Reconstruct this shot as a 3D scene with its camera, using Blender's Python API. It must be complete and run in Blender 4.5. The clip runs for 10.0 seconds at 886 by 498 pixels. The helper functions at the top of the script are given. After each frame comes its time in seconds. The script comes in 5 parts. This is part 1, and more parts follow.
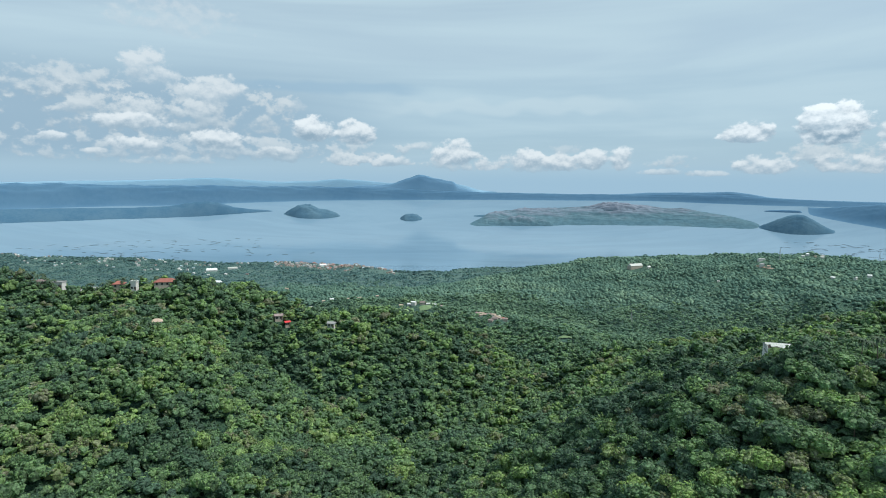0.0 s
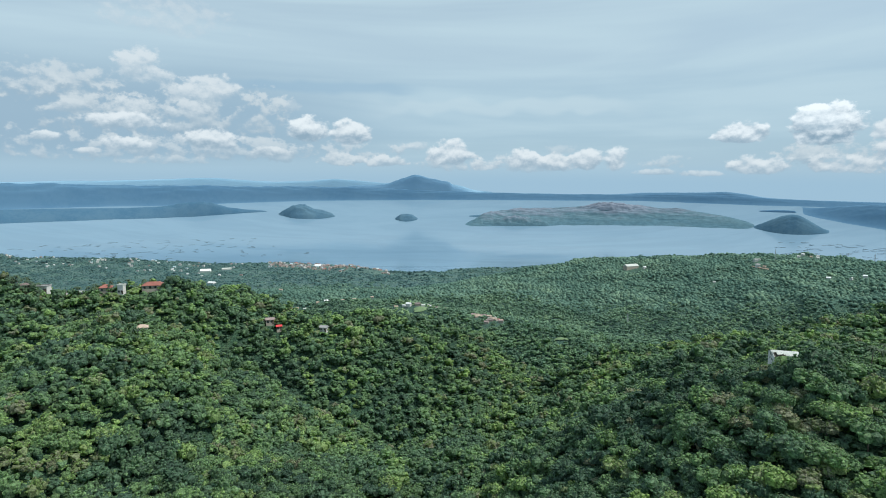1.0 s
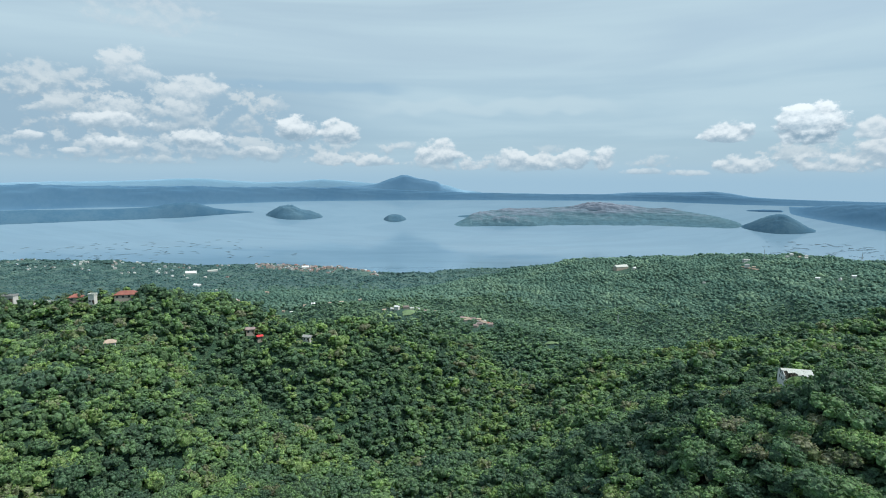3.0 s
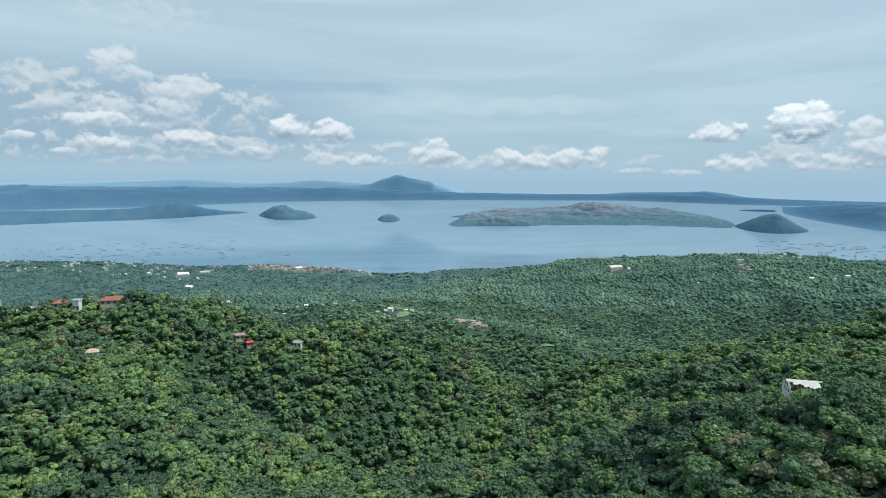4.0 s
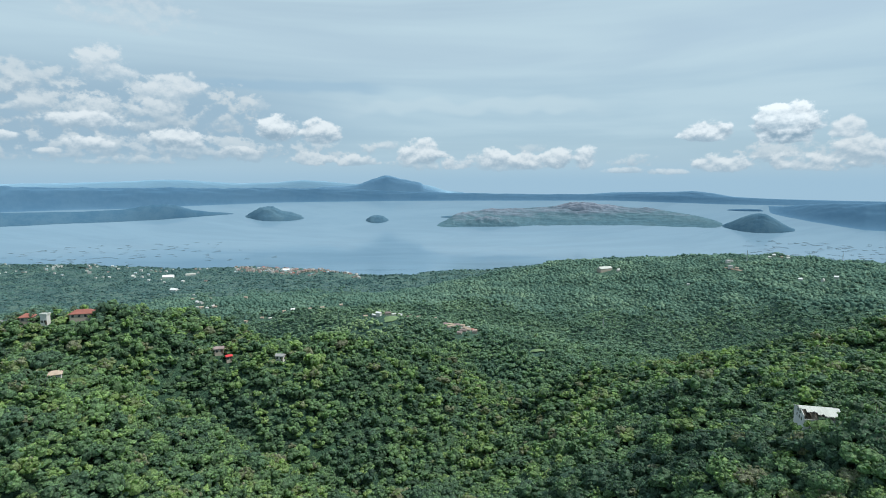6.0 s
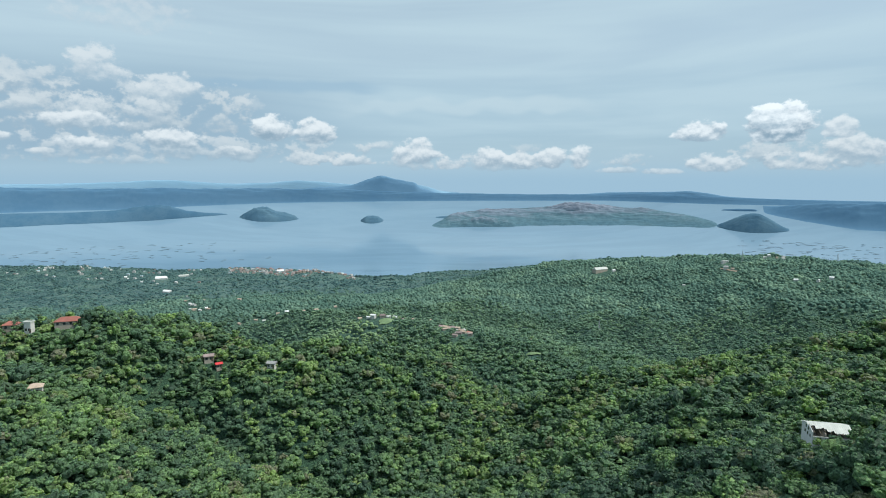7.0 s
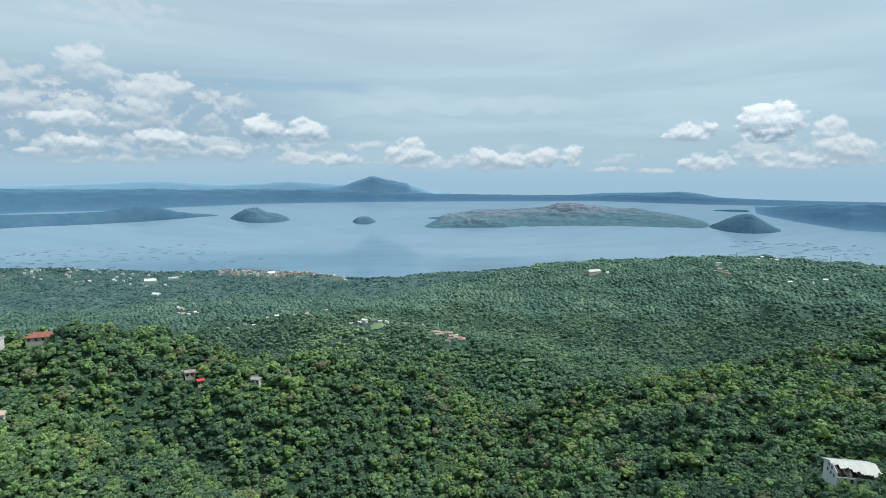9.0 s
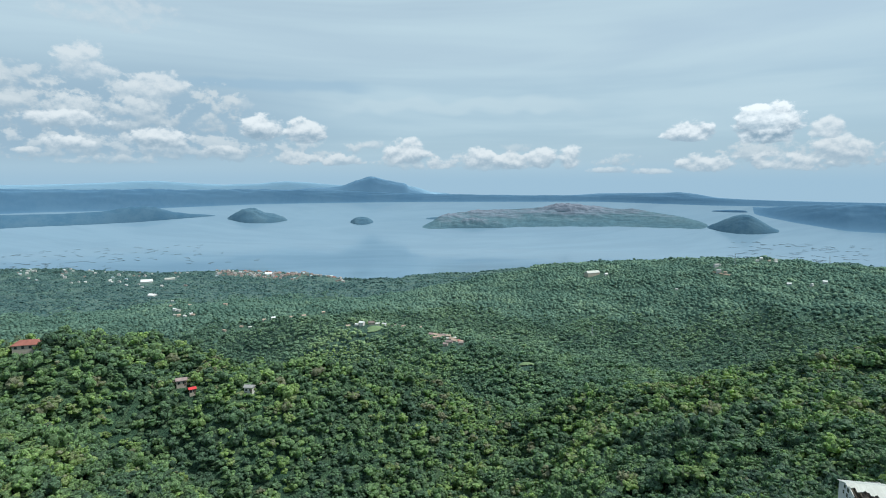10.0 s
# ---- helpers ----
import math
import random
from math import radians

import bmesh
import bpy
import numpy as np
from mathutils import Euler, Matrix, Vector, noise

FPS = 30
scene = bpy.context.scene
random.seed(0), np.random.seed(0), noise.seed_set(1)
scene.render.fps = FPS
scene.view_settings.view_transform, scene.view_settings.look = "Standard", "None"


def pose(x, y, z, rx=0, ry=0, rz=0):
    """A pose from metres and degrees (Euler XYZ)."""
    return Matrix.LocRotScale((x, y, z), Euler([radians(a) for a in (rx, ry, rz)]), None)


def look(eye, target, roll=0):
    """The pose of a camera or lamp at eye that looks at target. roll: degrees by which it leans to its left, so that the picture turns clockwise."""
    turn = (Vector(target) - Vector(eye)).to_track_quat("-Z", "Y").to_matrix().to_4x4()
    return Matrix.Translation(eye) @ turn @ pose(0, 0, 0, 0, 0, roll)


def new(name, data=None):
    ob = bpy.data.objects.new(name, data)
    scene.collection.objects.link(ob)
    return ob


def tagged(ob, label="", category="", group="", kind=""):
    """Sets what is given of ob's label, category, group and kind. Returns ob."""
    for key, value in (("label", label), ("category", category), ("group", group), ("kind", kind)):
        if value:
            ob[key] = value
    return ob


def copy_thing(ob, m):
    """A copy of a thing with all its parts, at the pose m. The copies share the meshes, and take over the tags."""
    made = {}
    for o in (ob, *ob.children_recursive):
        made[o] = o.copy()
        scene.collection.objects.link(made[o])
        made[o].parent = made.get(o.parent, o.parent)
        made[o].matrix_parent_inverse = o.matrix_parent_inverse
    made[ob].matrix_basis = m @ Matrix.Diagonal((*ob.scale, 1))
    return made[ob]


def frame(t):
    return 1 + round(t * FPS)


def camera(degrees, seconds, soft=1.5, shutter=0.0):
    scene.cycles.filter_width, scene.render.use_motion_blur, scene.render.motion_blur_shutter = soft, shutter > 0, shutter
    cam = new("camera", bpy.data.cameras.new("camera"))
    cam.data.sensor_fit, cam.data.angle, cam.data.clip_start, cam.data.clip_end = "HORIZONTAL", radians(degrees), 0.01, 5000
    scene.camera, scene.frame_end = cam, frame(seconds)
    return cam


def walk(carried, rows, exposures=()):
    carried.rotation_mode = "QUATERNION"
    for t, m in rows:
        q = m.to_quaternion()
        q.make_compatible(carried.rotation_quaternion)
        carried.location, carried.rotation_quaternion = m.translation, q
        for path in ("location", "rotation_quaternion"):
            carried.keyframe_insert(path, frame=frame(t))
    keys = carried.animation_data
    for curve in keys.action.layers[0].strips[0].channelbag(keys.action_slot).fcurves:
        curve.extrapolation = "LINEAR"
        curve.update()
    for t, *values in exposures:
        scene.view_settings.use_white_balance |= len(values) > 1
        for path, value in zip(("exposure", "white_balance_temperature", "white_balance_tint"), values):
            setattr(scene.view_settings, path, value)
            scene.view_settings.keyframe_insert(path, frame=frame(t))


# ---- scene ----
# ---------- camera and its way: a drone gliding forward and climbing slowly, lake level is z = 0 ----------
cam = camera(73.7, 10.0, 1.0)
WAY = [
    (0.0, 0.00, 0.00, 475.20, -6.869, -0.211, -0.013),
    (0.5, 0.23, 5.27, 475.55, -6.870, -0.212, -0.231),
    (1.0, 0.48, 10.46, 476.00, -6.872, -0.206, -0.468),
    (1.5, 0.75, 15.56, 476.55, -6.876, -0.193, -0.722),
    (2.0, 1.03, 20.58, 477.20, -6.881, -0.175, -0.988),
    (2.5, 1.32, 25.55, 477.94, -6.887, -0.152, -1.264),
    (3.0, 1.63, 30.45, 478.77, -6.893, -0.124, -1.546),
    (3.5, 1.95, 35.31, 479.70, -6.901, -0.095, -1.832),
    (4.0, 2.28, 40.13, 480.72, -6.908, -0.063, -2.119),
    (4.5, 2.63, 44.91, 481.81, -6.916, -0.031, -2.404),
    (5.0, 2.99, 49.67, 482.98, -6.924, 0.000, -2.684),
    (5.5, 3.36, 54.42, 484.22, -6.932, 0.031, -2.956),
    (6.0, 3.75, 59.15, 485.52, -6.940, 0.058, -3.217),
    (6.5, 4.15, 63.89, 486.87, -6.948, 0.083, -3.465),
    (7.0, 4.56, 68.63, 488.25, -6.955, 0.103, -3.698),
    (7.5, 4.99, 73.38, 489.66, -6.961, 0.117, -3.911),
    (8.0, 5.44, 78.15, 491.08, -6.966, 0.125, -4.104),
    (8.5, 5.90, 82.95, 492.50, -6.971, 0.125, -4.273),
    (9.0, 6.38, 87.78, 493.90, -6.975, 0.117, -4.415),
    (9.5, 6.87, 92.65, 495.26, -6.978, 0.099, -4.529),
    (10.0, 7.38, 97.56, 496.57, -6.979, 0.071, -4.612),
]
walk(cam, [(t, pose(x, y, z, 90 + pitch, roll, yaw)) for t, x, y, z, pitch, roll, yaw in WAY])

# ---------- light: hazy tropical late morning, high sun on the right ----------
SUN_AZ, SUN_EL = 97.0, 56.0
sun = new("sun", bpy.data.lights.new("sun", "SUN"))
sun.data.energy, sun.data.angle, sun.data.color = 4.25, radians(0.6), (1.0, 0.96, 0.88)
sd = Vector((math.sin(radians(SUN_AZ)) * math.cos(radians(SUN_EL)), math.cos(radians(SUN_AZ)) * math.cos(radians(SUN_EL)), math.sin(radians(SUN_EL))))
sun.matrix_world = look(sd * 1000 + Vector((0, 0, 600)), (0, 0, 600))
scene.view_settings.exposure = 0.0


class Nodes:
    """Short forms for node trees."""

    def __init__(self, tree):
        self.tree = tree
        tree.nodes.clear()

    def add(self, kind, **sockets):
        n = self.tree.nodes.new(kind)
        for k, v in sockets.items():
            self.put(n, k, v)
        return n

    def put(self, n, key, value):
        s = n.inputs[int(key[1:])] if key[0] == "i" and key[1:].isdigit() else n.inputs[key.replace("_", " ")]
        if isinstance(value, bpy.types.NodeSocket):
            self.tree.links.new(value, s)
        else:
            s.default_value = value

    def math(self, op, a, b=0.0, c=0.0, clamp=False):
        n = self.tree.nodes.new("ShaderNodeMath")
        n.operation, n.use_clamp = op, clamp
        for i, v in enumerate((a, b, c)):
            self.put(n, "i%d" % i, v)
        return n.outputs[0]

    def step(self, x, lo, hi, a=0.0, b=1.0):
        n = self.tree.nodes.new("ShaderNodeMapRange")
        n.interpolation_type = "SMOOTHSTEP"
        for i, v in enumerate((x, lo, hi, a, b)):
            self.put(n, "i%d" % i, v)
        return n.outputs[0]

    def mix(self, f, a, b, mode="MIX"):
        n = self.tree.nodes.new("ShaderNodeMix")
        n.data_type, n.blend_type = "RGBA", mode
        for i, v in ((0, f), (6, a), (7, b)):
            s = n.inputs[i]
            if isinstance(v, bpy.types.NodeSocket):
                self.tree.links.new(v, s)
            else:
                s.default_value = v if i == 0 else (*v, 1.0)[:4]
        return n.outputs[2]

    def noise(self, vec, scale, detail=4.0, rough=0.55, dist=0.0):
        n = self.add("ShaderNodeTexNoise", Scale=scale, Detail=detail, Roughness=rough, Distortion=dist)
        if vec is not None:
            self.put(n, "Vector", vec)
        return n.outputs[0]

    def vec(self, x, y, z=0.0):
        n = self.tree.nodes.new("ShaderNodeCombineXYZ")
        for i, v in enumerate((x, y, z)):
            self.put(n, "i%d" % i, v)
        return n.outputs[0]


# ---------- sky: hazy blue with a high white veil and rows of cumulus ----------
world = bpy.data.worlds.new("sky")
scene.world = world
world.use_nodes = True
W = Nodes(world.node_tree)
d = W.add("ShaderNodeTexCoord").outputs["Generated"]
sep = W.add("ShaderNodeSeparateXYZ", Vector=d)
dx, dy, dz = sep.outputs
sky = W.add("ShaderNodeTexSky")
sky.sky_type, sky.sun_disc = "NISHITA", False
sky.sun_elevation, sky.sun_rotation = radians(SUN_EL), radians(SUN_AZ)
sky.air_density, sky.dust_density, sky.ozone_density = 1.0, 0.6, 3.0
SKY = 0.10
air = W.mix(1.0, sky.outputs[0], (SKY, SKY, SKY), "MULTIPLY")
az = W.math("MULTIPLY", W.math("ARCTAN2", dx, dy), 57.2958)
el = W.math("MULTIPLY", W.math("ARCSINE", dz), 57.2958)


def billow(lift):
    """Cloud lumps of two sizes, looked up a little above each place when lifted."""
    e = W.math("ADD", el, lift)
    big = W.noise(W.vec(W.math("MULTIPLY", az, 0.30), W.math("MULTIPLY", e, 0.46), 9.0), 1.0, 1.0, 0.5)
    small = W.noise(W.vec(W.math("MULTIPLY", az, 0.95), W.math("MULTIPLY", e, 1.25), 3.0), 1.0, 5.0, 0.55)
    return W.math("SUBTRACT", big, 0.5), W.math("SUBTRACT", small, 0.5)


lump, fine = billow(0.0)
lump_up, fine_up = billow(0.4)
relief = W.math("ADD", W.math("MULTIPLY", W.math("SUBTRACT", fine, fine_up), 1.5), W.math("MULTIPLY", W.math("SUBTRACT", lump, lump_up), 1.6))
# the veil: long flat streaks
streak = W.noise(W.vec(W.math("MULTIPLY", az, 0.022), W.math("MULTIPLY", el, 0.22), 1.0), 1.0, 4.0, 0.55, 0.4)
veil = W.math("ADD", W.math("MULTIPLY", W.step(streak, 0.36, 0.64), 0.22), 0.70, clamp=True)
col = W.mix(veil, air, (0.53, 0.70, 0.79))
# bluer air below the veil, broken by the streaks, and pale haze at the horizon
low_blue = W.math("MULTIPLY", W.math("MULTIPLY", W.step(el, 11.5, 6.0), W.step(el, -0.5, 2.6)), W.step(streak, 0.70, 0.42, 0.30, 1.0))
col = W.mix(W.math("MULTIPLY", low_blue, 0.55), col, (0.305, 0.485, 0.630))
left = W.math("MULTIPLY", W.step(az, 2.0, -22.0), W.math("MULTIPLY", W.step(el, 12.0, 7.0), W.step(el, 0.2, 2.5)))
col = W.mix(W.math("MULTIPLY", left, 0.85), col, (0.315, 0.465, 0.595))
col = W.mix(W.step(el, 3.2, -0.6, 0.0, 1.0), col, (0.345, 0.530, 0.680))
# a long blue gap in the veil
gap = W.math("MULTIPLY", W.step(W.math("ABSOLUTE", W.math("SUBTRACT", el, W.math("ADD", 8.2, W.math("MULTIPLY", lump, 1.0)))), 0.75, 0.2),
             W.step(W.math("ABSOLUTE", W.math("ADD", az, 10.4)), 10.0, 6.0))
col = W.mix(W.math("MULTIPLY", gap, 0.55), col, (0.30, 0.48, 0.64))
# bright streaks over the middle
pale = W.math("MULTIPLY", W.step(W.math("ABSOLUTE", W.math("SUBTRACT", el, W.math("ADD", 6.6, W.math("MULTIPLY", lump, 2.0)))), 0.9, 0.2),
              W.step(W.math("ABSOLUTE", W.math("SUBTRACT", az, 6.0)), 15.0, 8.0))
col = W.mix(W.math("MULTIPLY", pale, 0.5), col, (0.55, 0.70, 0.78))


def cumulus(col, a, e, w, h, white=1.0, cover=1.0, shade=0.28, soft=0.45, rag=1.0):
    """A heap of cloud round azimuth a and elevation e (degrees), w wide and h high, flat below and lumpy above."""
    u = W.math("MULTIPLY", W.math("SUBTRACT", az, a), 0.80 / w)
    v = W.math("MULTIPLY", W.math("SUBTRACT", el, e), 0.78 / h)
    vv = W.math("MULTIPLY", v, W.step(v, -0.1, 0.1, 1.9, 1.0))
    r = W.math("ADD", W.math("MULTIPLY", u, u), W.math("MULTIPLY", vv, vv))
    body = W.math("ADD", W.math("SUBTRACT", 0.95, r), W.math("ADD", W.math("MULTIPLY", fine, 2.6 * rag), W.math("MULTIPLY", lump, 2.0 * rag)))
    mask = W.math("MULTIPLY", W.step(body, 0.12, 0.12 + soft), cover)
    mask = W.math("MULTIPLY", mask, W.step(v, -1.0, -0.1, 0.45, 1.0))
    light = W.step(W.math("ADD", W.math("MULTIPLY", v, 0.85), relief), -0.55, 0.70)
    low = (0.29 + 0.25 * shade, 0.42 + 0.26 * shade, 0.53 + 0.25 * shade)
    grey = max(0.0, 0.96 - white)
    tone = W.mix(light, low, tuple(white * c for c in (0.765 - 0.35 * grey, 0.85 - 0.1 * grey, 0.90 + 0.08 * grey)))
    return W.mix(mask, col, tone)


# azimuth, elevation, half width, half height, whiteness, cover
HEAPS_BANK = [
    (-23.5, 12.9, 5.1, 1.9, 0.86, 0.55, 0.75, 0.9, 1), (-31.3, 6.7, 5.0, 2.1, 0.84, 0.8, 0.2, 0.9, 1.5), (-23.9, 5.0, 9.7, 2.5, 0.84, 0.85, 0.15, 0.8, 1.6),
    (-25.8, 8.6, 2.3, 2.1, 0.93, 0.85, 0.5, 0.6, 0.9), (-20.5, 7.2, 2.7, 1.6, 0.93, 0.85, 0.45, 0.6, 0.9), (-26.8, 5.6, 1.7, 1.1, 0.9, 0.8, 0.3, 0.5, 0.8),
    (-22.4, 5.5, 1.7, 1.1, 0.9, 0.8, 0.3, 0.5, 0.8), (-31.4, 5.4, 1.6, 0.7, 0.86, 0.75, 0.3, 0.6, 0.8), (-17.4, 4.9, 2.9, 2.0, 0.8, 0.6, 0.3, 0.8, 1.2),
    (-13.7, 6.3, 1.3, 0.7, 0.86, 0.5, 0.4, 0.7, 0.9),
]
HEAPS_LOW = [
    (-20.5, 2.2, 16.5, 1.3, 0.86, 0.75, 0.2, 0.8, 1.6), (-27.5, 4.5, 3.3, 0.8, 1, 0.95, 0.2, 0.45, 0.6), (-32.9, 3.1, 1.2, 0.5, 1, 0.9, 0.3, 0.45, 0.6),
    (-27.5, 2.6, 1.7, 0.7, 1, 0.9, 0.2, 0.45, 0.7), (-30.2, 2.1, 1.2, 0.3, 0.94, 0.8, 0.3, 0.5, 0.6), (-20.5, 3.1, 2.3, 1.1, 1, 0.95, 0.1, 0.45, 0.7),
    (-15.6, 2.2, 1.9, 0.5, 0.94, 0.85, 0.2, 0.5, 0.7), (-24.1, 1.3, 4.0, 0.5, 0.84, 0.6, 0.3, 0.6, 0.9),
]
HEAPS_AHEAD = [
    (-12.3, 4.0, 2.1, 1.6, 1.04, 1, 0, 0.4, 0.6), (-8.3, 3.9, 1.9, 1.4, 1.02, 0.97, 0.05, 0.4, 0.6), (-9.5, 1.6, 2.3, 0.7, 0.9, 0.8, 0.2, 0.5, 0.8),
    (-4.8, 1.4, 1.9, 0.7, 0.94, 0.85, 0.2, 0.5, 0.8), (-2.0, 2.9, 1.2, 0.6, 0.9, 0.6, 0.4, 0.6, 0.8),
]
HEAPS_BEYOND = [
    (10.0, 1.2, 11.8, 0.9, 0.86, 0.7, 0.2, 0.8, 1.5), (1.1, 2.0, 2.2, 1.4, 1, 0.95, 0.1, 0.42, 0.65), (4.7, 1.1, 1.9, 0.8, 0.95, 0.85, 0.2, 0.5, 0.7),
    (8.1, 1.6, 1.6, 1.1, 1, 0.92, 0.15, 0.45, 0.65), (11.1, 1.3, 1.6, 1.0, 0.97, 0.9, 0.15, 0.45, 0.65), (14.0, 1.5, 1.6, 1.2, 1, 0.92, 0.1, 0.45, 0.65),
    (16.7, 1.4, 1.3, 1.3, 1.02, 0.92, 0.1, 0.45, 0.6), (11.6, 2.6, 1.8, 0.7, 0.86, 0.5, 0.4, 0.7, 0.9), (20.3, 0.5, 2.3, 0.4, 0.9, 0.7, 0.2, 0.6, 0.8),
    (23.7, 0.4, 2.1, 0.4, 0.9, 0.7, 0.2, 0.6, 0.8),
]
HEAPS_RIGHT = [
    (35.7, 1.4, 6.7, 1.4, 0.84, 0.85, 0.15, 0.7, 1.3), (28.3, 0.9, 2.8, 1.0, 0.98, 0.9, 0.15, 0.45, 0.7), (34.5, 1.0, 2.7, 1.0, 0.96, 0.85, 0.1, 0.5, 0.7),
    (38.2, 2.0, 2.4, 1.2, 0.96, 0.85, 0.2, 0.5, 0.7), (26.9, 3.6, 2.1, 1.1, 1.1, 1, 0.1, 0.3, 0.5), (37.1, 3.6, 1.3, 1.0, 1, 0.9, 0.35, 0.45, 0.6),
    (33.1, 4.0, 2.6, 2.1, 1.16, 1, -0.15, 0.28, 0.5), (32.4, 4.7, 1.6, 1.4, 1.2, 0.9, 0.4, 0.3, 0.45),
]
for heap in HEAPS_BANK + HEAPS_LOW + HEAPS_AHEAD + HEAPS_BEYOND + HEAPS_RIGHT:
    col = cumulus(col, *heap)
bg = W.add("ShaderNodeBackground", Color=col, Strength=1.0)
W.tree.links.new(bg.outputs[0], W.add("ShaderNodeOutputWorld").inputs[0])


# ---------- materials ----------
def material(name):
    m = bpy.data.materials.new(name)
    m.use_nodes = True
    return m, Nodes(m.node_tree)


def close(N, bsdf):
    N.tree.links.new(bsdf.outputs[0], N.add("ShaderNodeOutputMaterial").inputs[0])


def surface(name, color, rough=0.8, vary=0.25, scale=1.0, metal=0.0, bump=0.0, second=None):
    """Paint, stone, sheet metal and the like: two scales of stain and grain."""
    m, N = material(name)
    p = N.add("ShaderNodeNewGeometry").outputs["Position"]
    big, small = N.noise(p, 0.35 * scale, 3.0), N.noise(p, 6.0 * scale, 5.0)
    rnd = N.add("ShaderNodeObjectInfo").outputs["Random"]
    t = N.math("ADD", N.math("MULTIPLY", big, 0.6), N.math("ADD", N.math("MULTIPLY", small, 0.3), N.math("MULTIPLY", rnd, 0.2)))
    dark = second or tuple(c * (1 - 1.6 * vary) for c in color)
    c = N.mix(N.step(t, 0.35, 0.75), dark, color)
    b = N.add("ShaderNodeBsdfPrincipled", Base_Color=c, Roughness=rough, Metallic=metal)
    if bump:
        N.put(b, "Normal", N.add("ShaderNodeBump", Strength=bump, Distance=0.05, Height=small).outputs[0])
    close(N, b)
    return m


def foliage(name, ramp, gloss=0.12, through_light=0.25, spread=0.5, grain=1.1, fleck=1.0):
    """Leaves: each tree has its own tint between the ramp's colours, each leaf clump differs a little."""
    m, N = material(name)
    tint = N.add("ShaderNodeAttribute")
    tint.attribute_name = "tint"
    isl = N.add("ShaderNodeNewGeometry").outputs["Random Per Island"]
    rnd = N.add("ShaderNodeObjectInfo").outputs["Random"]
    t = N.math("ADD", tint.outputs["Fac"], N.math("ADD", N.math("MULTIPLY", N.math("SUBTRACT", isl, 0.5), 0.22), N.math("MULTIPLY", N.math("SUBTRACT", rnd, 0.5), 0.12)))
    r = N.add("ShaderNodeValToRGB", Fac=t)
    els = r.color_ramp.elements
    while len(els) < len(ramp):
        els.new(0.5)
    for e, (x, c) in zip(els, ramp):
        e.position, e.color = x, (*c, 1.0)
    k = N.math("ADD", 1.0 - spread / 2, N.math("MULTIPLY", isl, spread))
    p = N.add("ShaderNodeNewGeometry").outputs["Position"]
    speck = N.noise(p, grain, 3.0, 0.65)
    k = N.math("MULTIPLY", k, N.step(speck, 0.30, 0.70, 1 - 0.52 * fleck, 1 + 0.55 * fleck))
    c = N.mix(1.0, r.outputs[0], N.vec(k, k, k), "MULTIPLY")
    dif = N.add("ShaderNodeBsdfPrincipled", Base_Color=c, Roughness=0.55, Specular_IOR_Level=gloss)
    N.put(dif, "Normal", N.add("ShaderNodeBump", Strength=0.9 * fleck, Distance=0.55 / grain, Height=speck).outputs[0])
    tr = N.add("ShaderNodeBsdfTranslucent", Color=N.mix(1.0, c, (1.15, 1.2, 0.5), "MULTIPLY"))
    mx = N.add("ShaderNodeMixShader", Fac=through_light)
    N.tree.links.new(dif.outputs[0], mx.inputs[1])
    N.tree.links.new(tr.outputs[0], mx.inputs[2])
    close(N, mx)
    return m


# distance haze is put into the leaf colours, bluest in the far belts
LEAF_NEAR = foliage("broad_leaves", [(0.0, (0.068, 0.130, 0.094)), (0.35, (0.106, 0.190, 0.114)), (0.65, (0.160, 0.268, 0.126)), (0.88, (0.238, 0.355, 0.130)), (1.0, (0.196, 0.216, 0.146))], 0.22, 0.46, 0.55, 1.25, 1.1)
LEAF_MID = foliage("hazed_hillside_leaves", [(0.0, (0.085, 0.160, 0.120)), (0.4, (0.130, 0.222, 0.152)), (0.75, (0.172, 0.275, 0.175)), (1.0, (0.240, 0.350, 0.190))], 0.05, 0.25, 0.35, 0.7, 0.6)
LEAF_VALE = foliage("valley_leaves", [(0.0, (0.098, 0.182, 0.138)), (0.4, (0.152, 0.260, 0.170)), (0.75, (0.210, 0.330, 0.182)), (1.0, (0.275, 0.395, 0.186))], 0.12, 0.42, 0.5, 0.9, 1.0)
LEAF_SHORE = foliage("hazed_shore_grove_leaves", [(0.0, (0.056, 0.114, 0.118)), (0.5, (0.086, 0.160, 0.146)), (1.0, (0.145, 0.225, 0.176))], 0.0, 0.1, 0.3, 0.25, 0.4)
LEAF_FAR = foliage("hazed_distant_leaves", [(0.0, (0.080, 0.152, 0.126)), (0.5, (0.122, 0.208, 0.160)), (1.0, (0.190, 0.285, 0.192))], 0.0, 0.1, 0.25, 0.35, 0.4)
BARK = surface("bark", (0.16, 0.13, 0.10), 0.9, 0.3, 2.0)


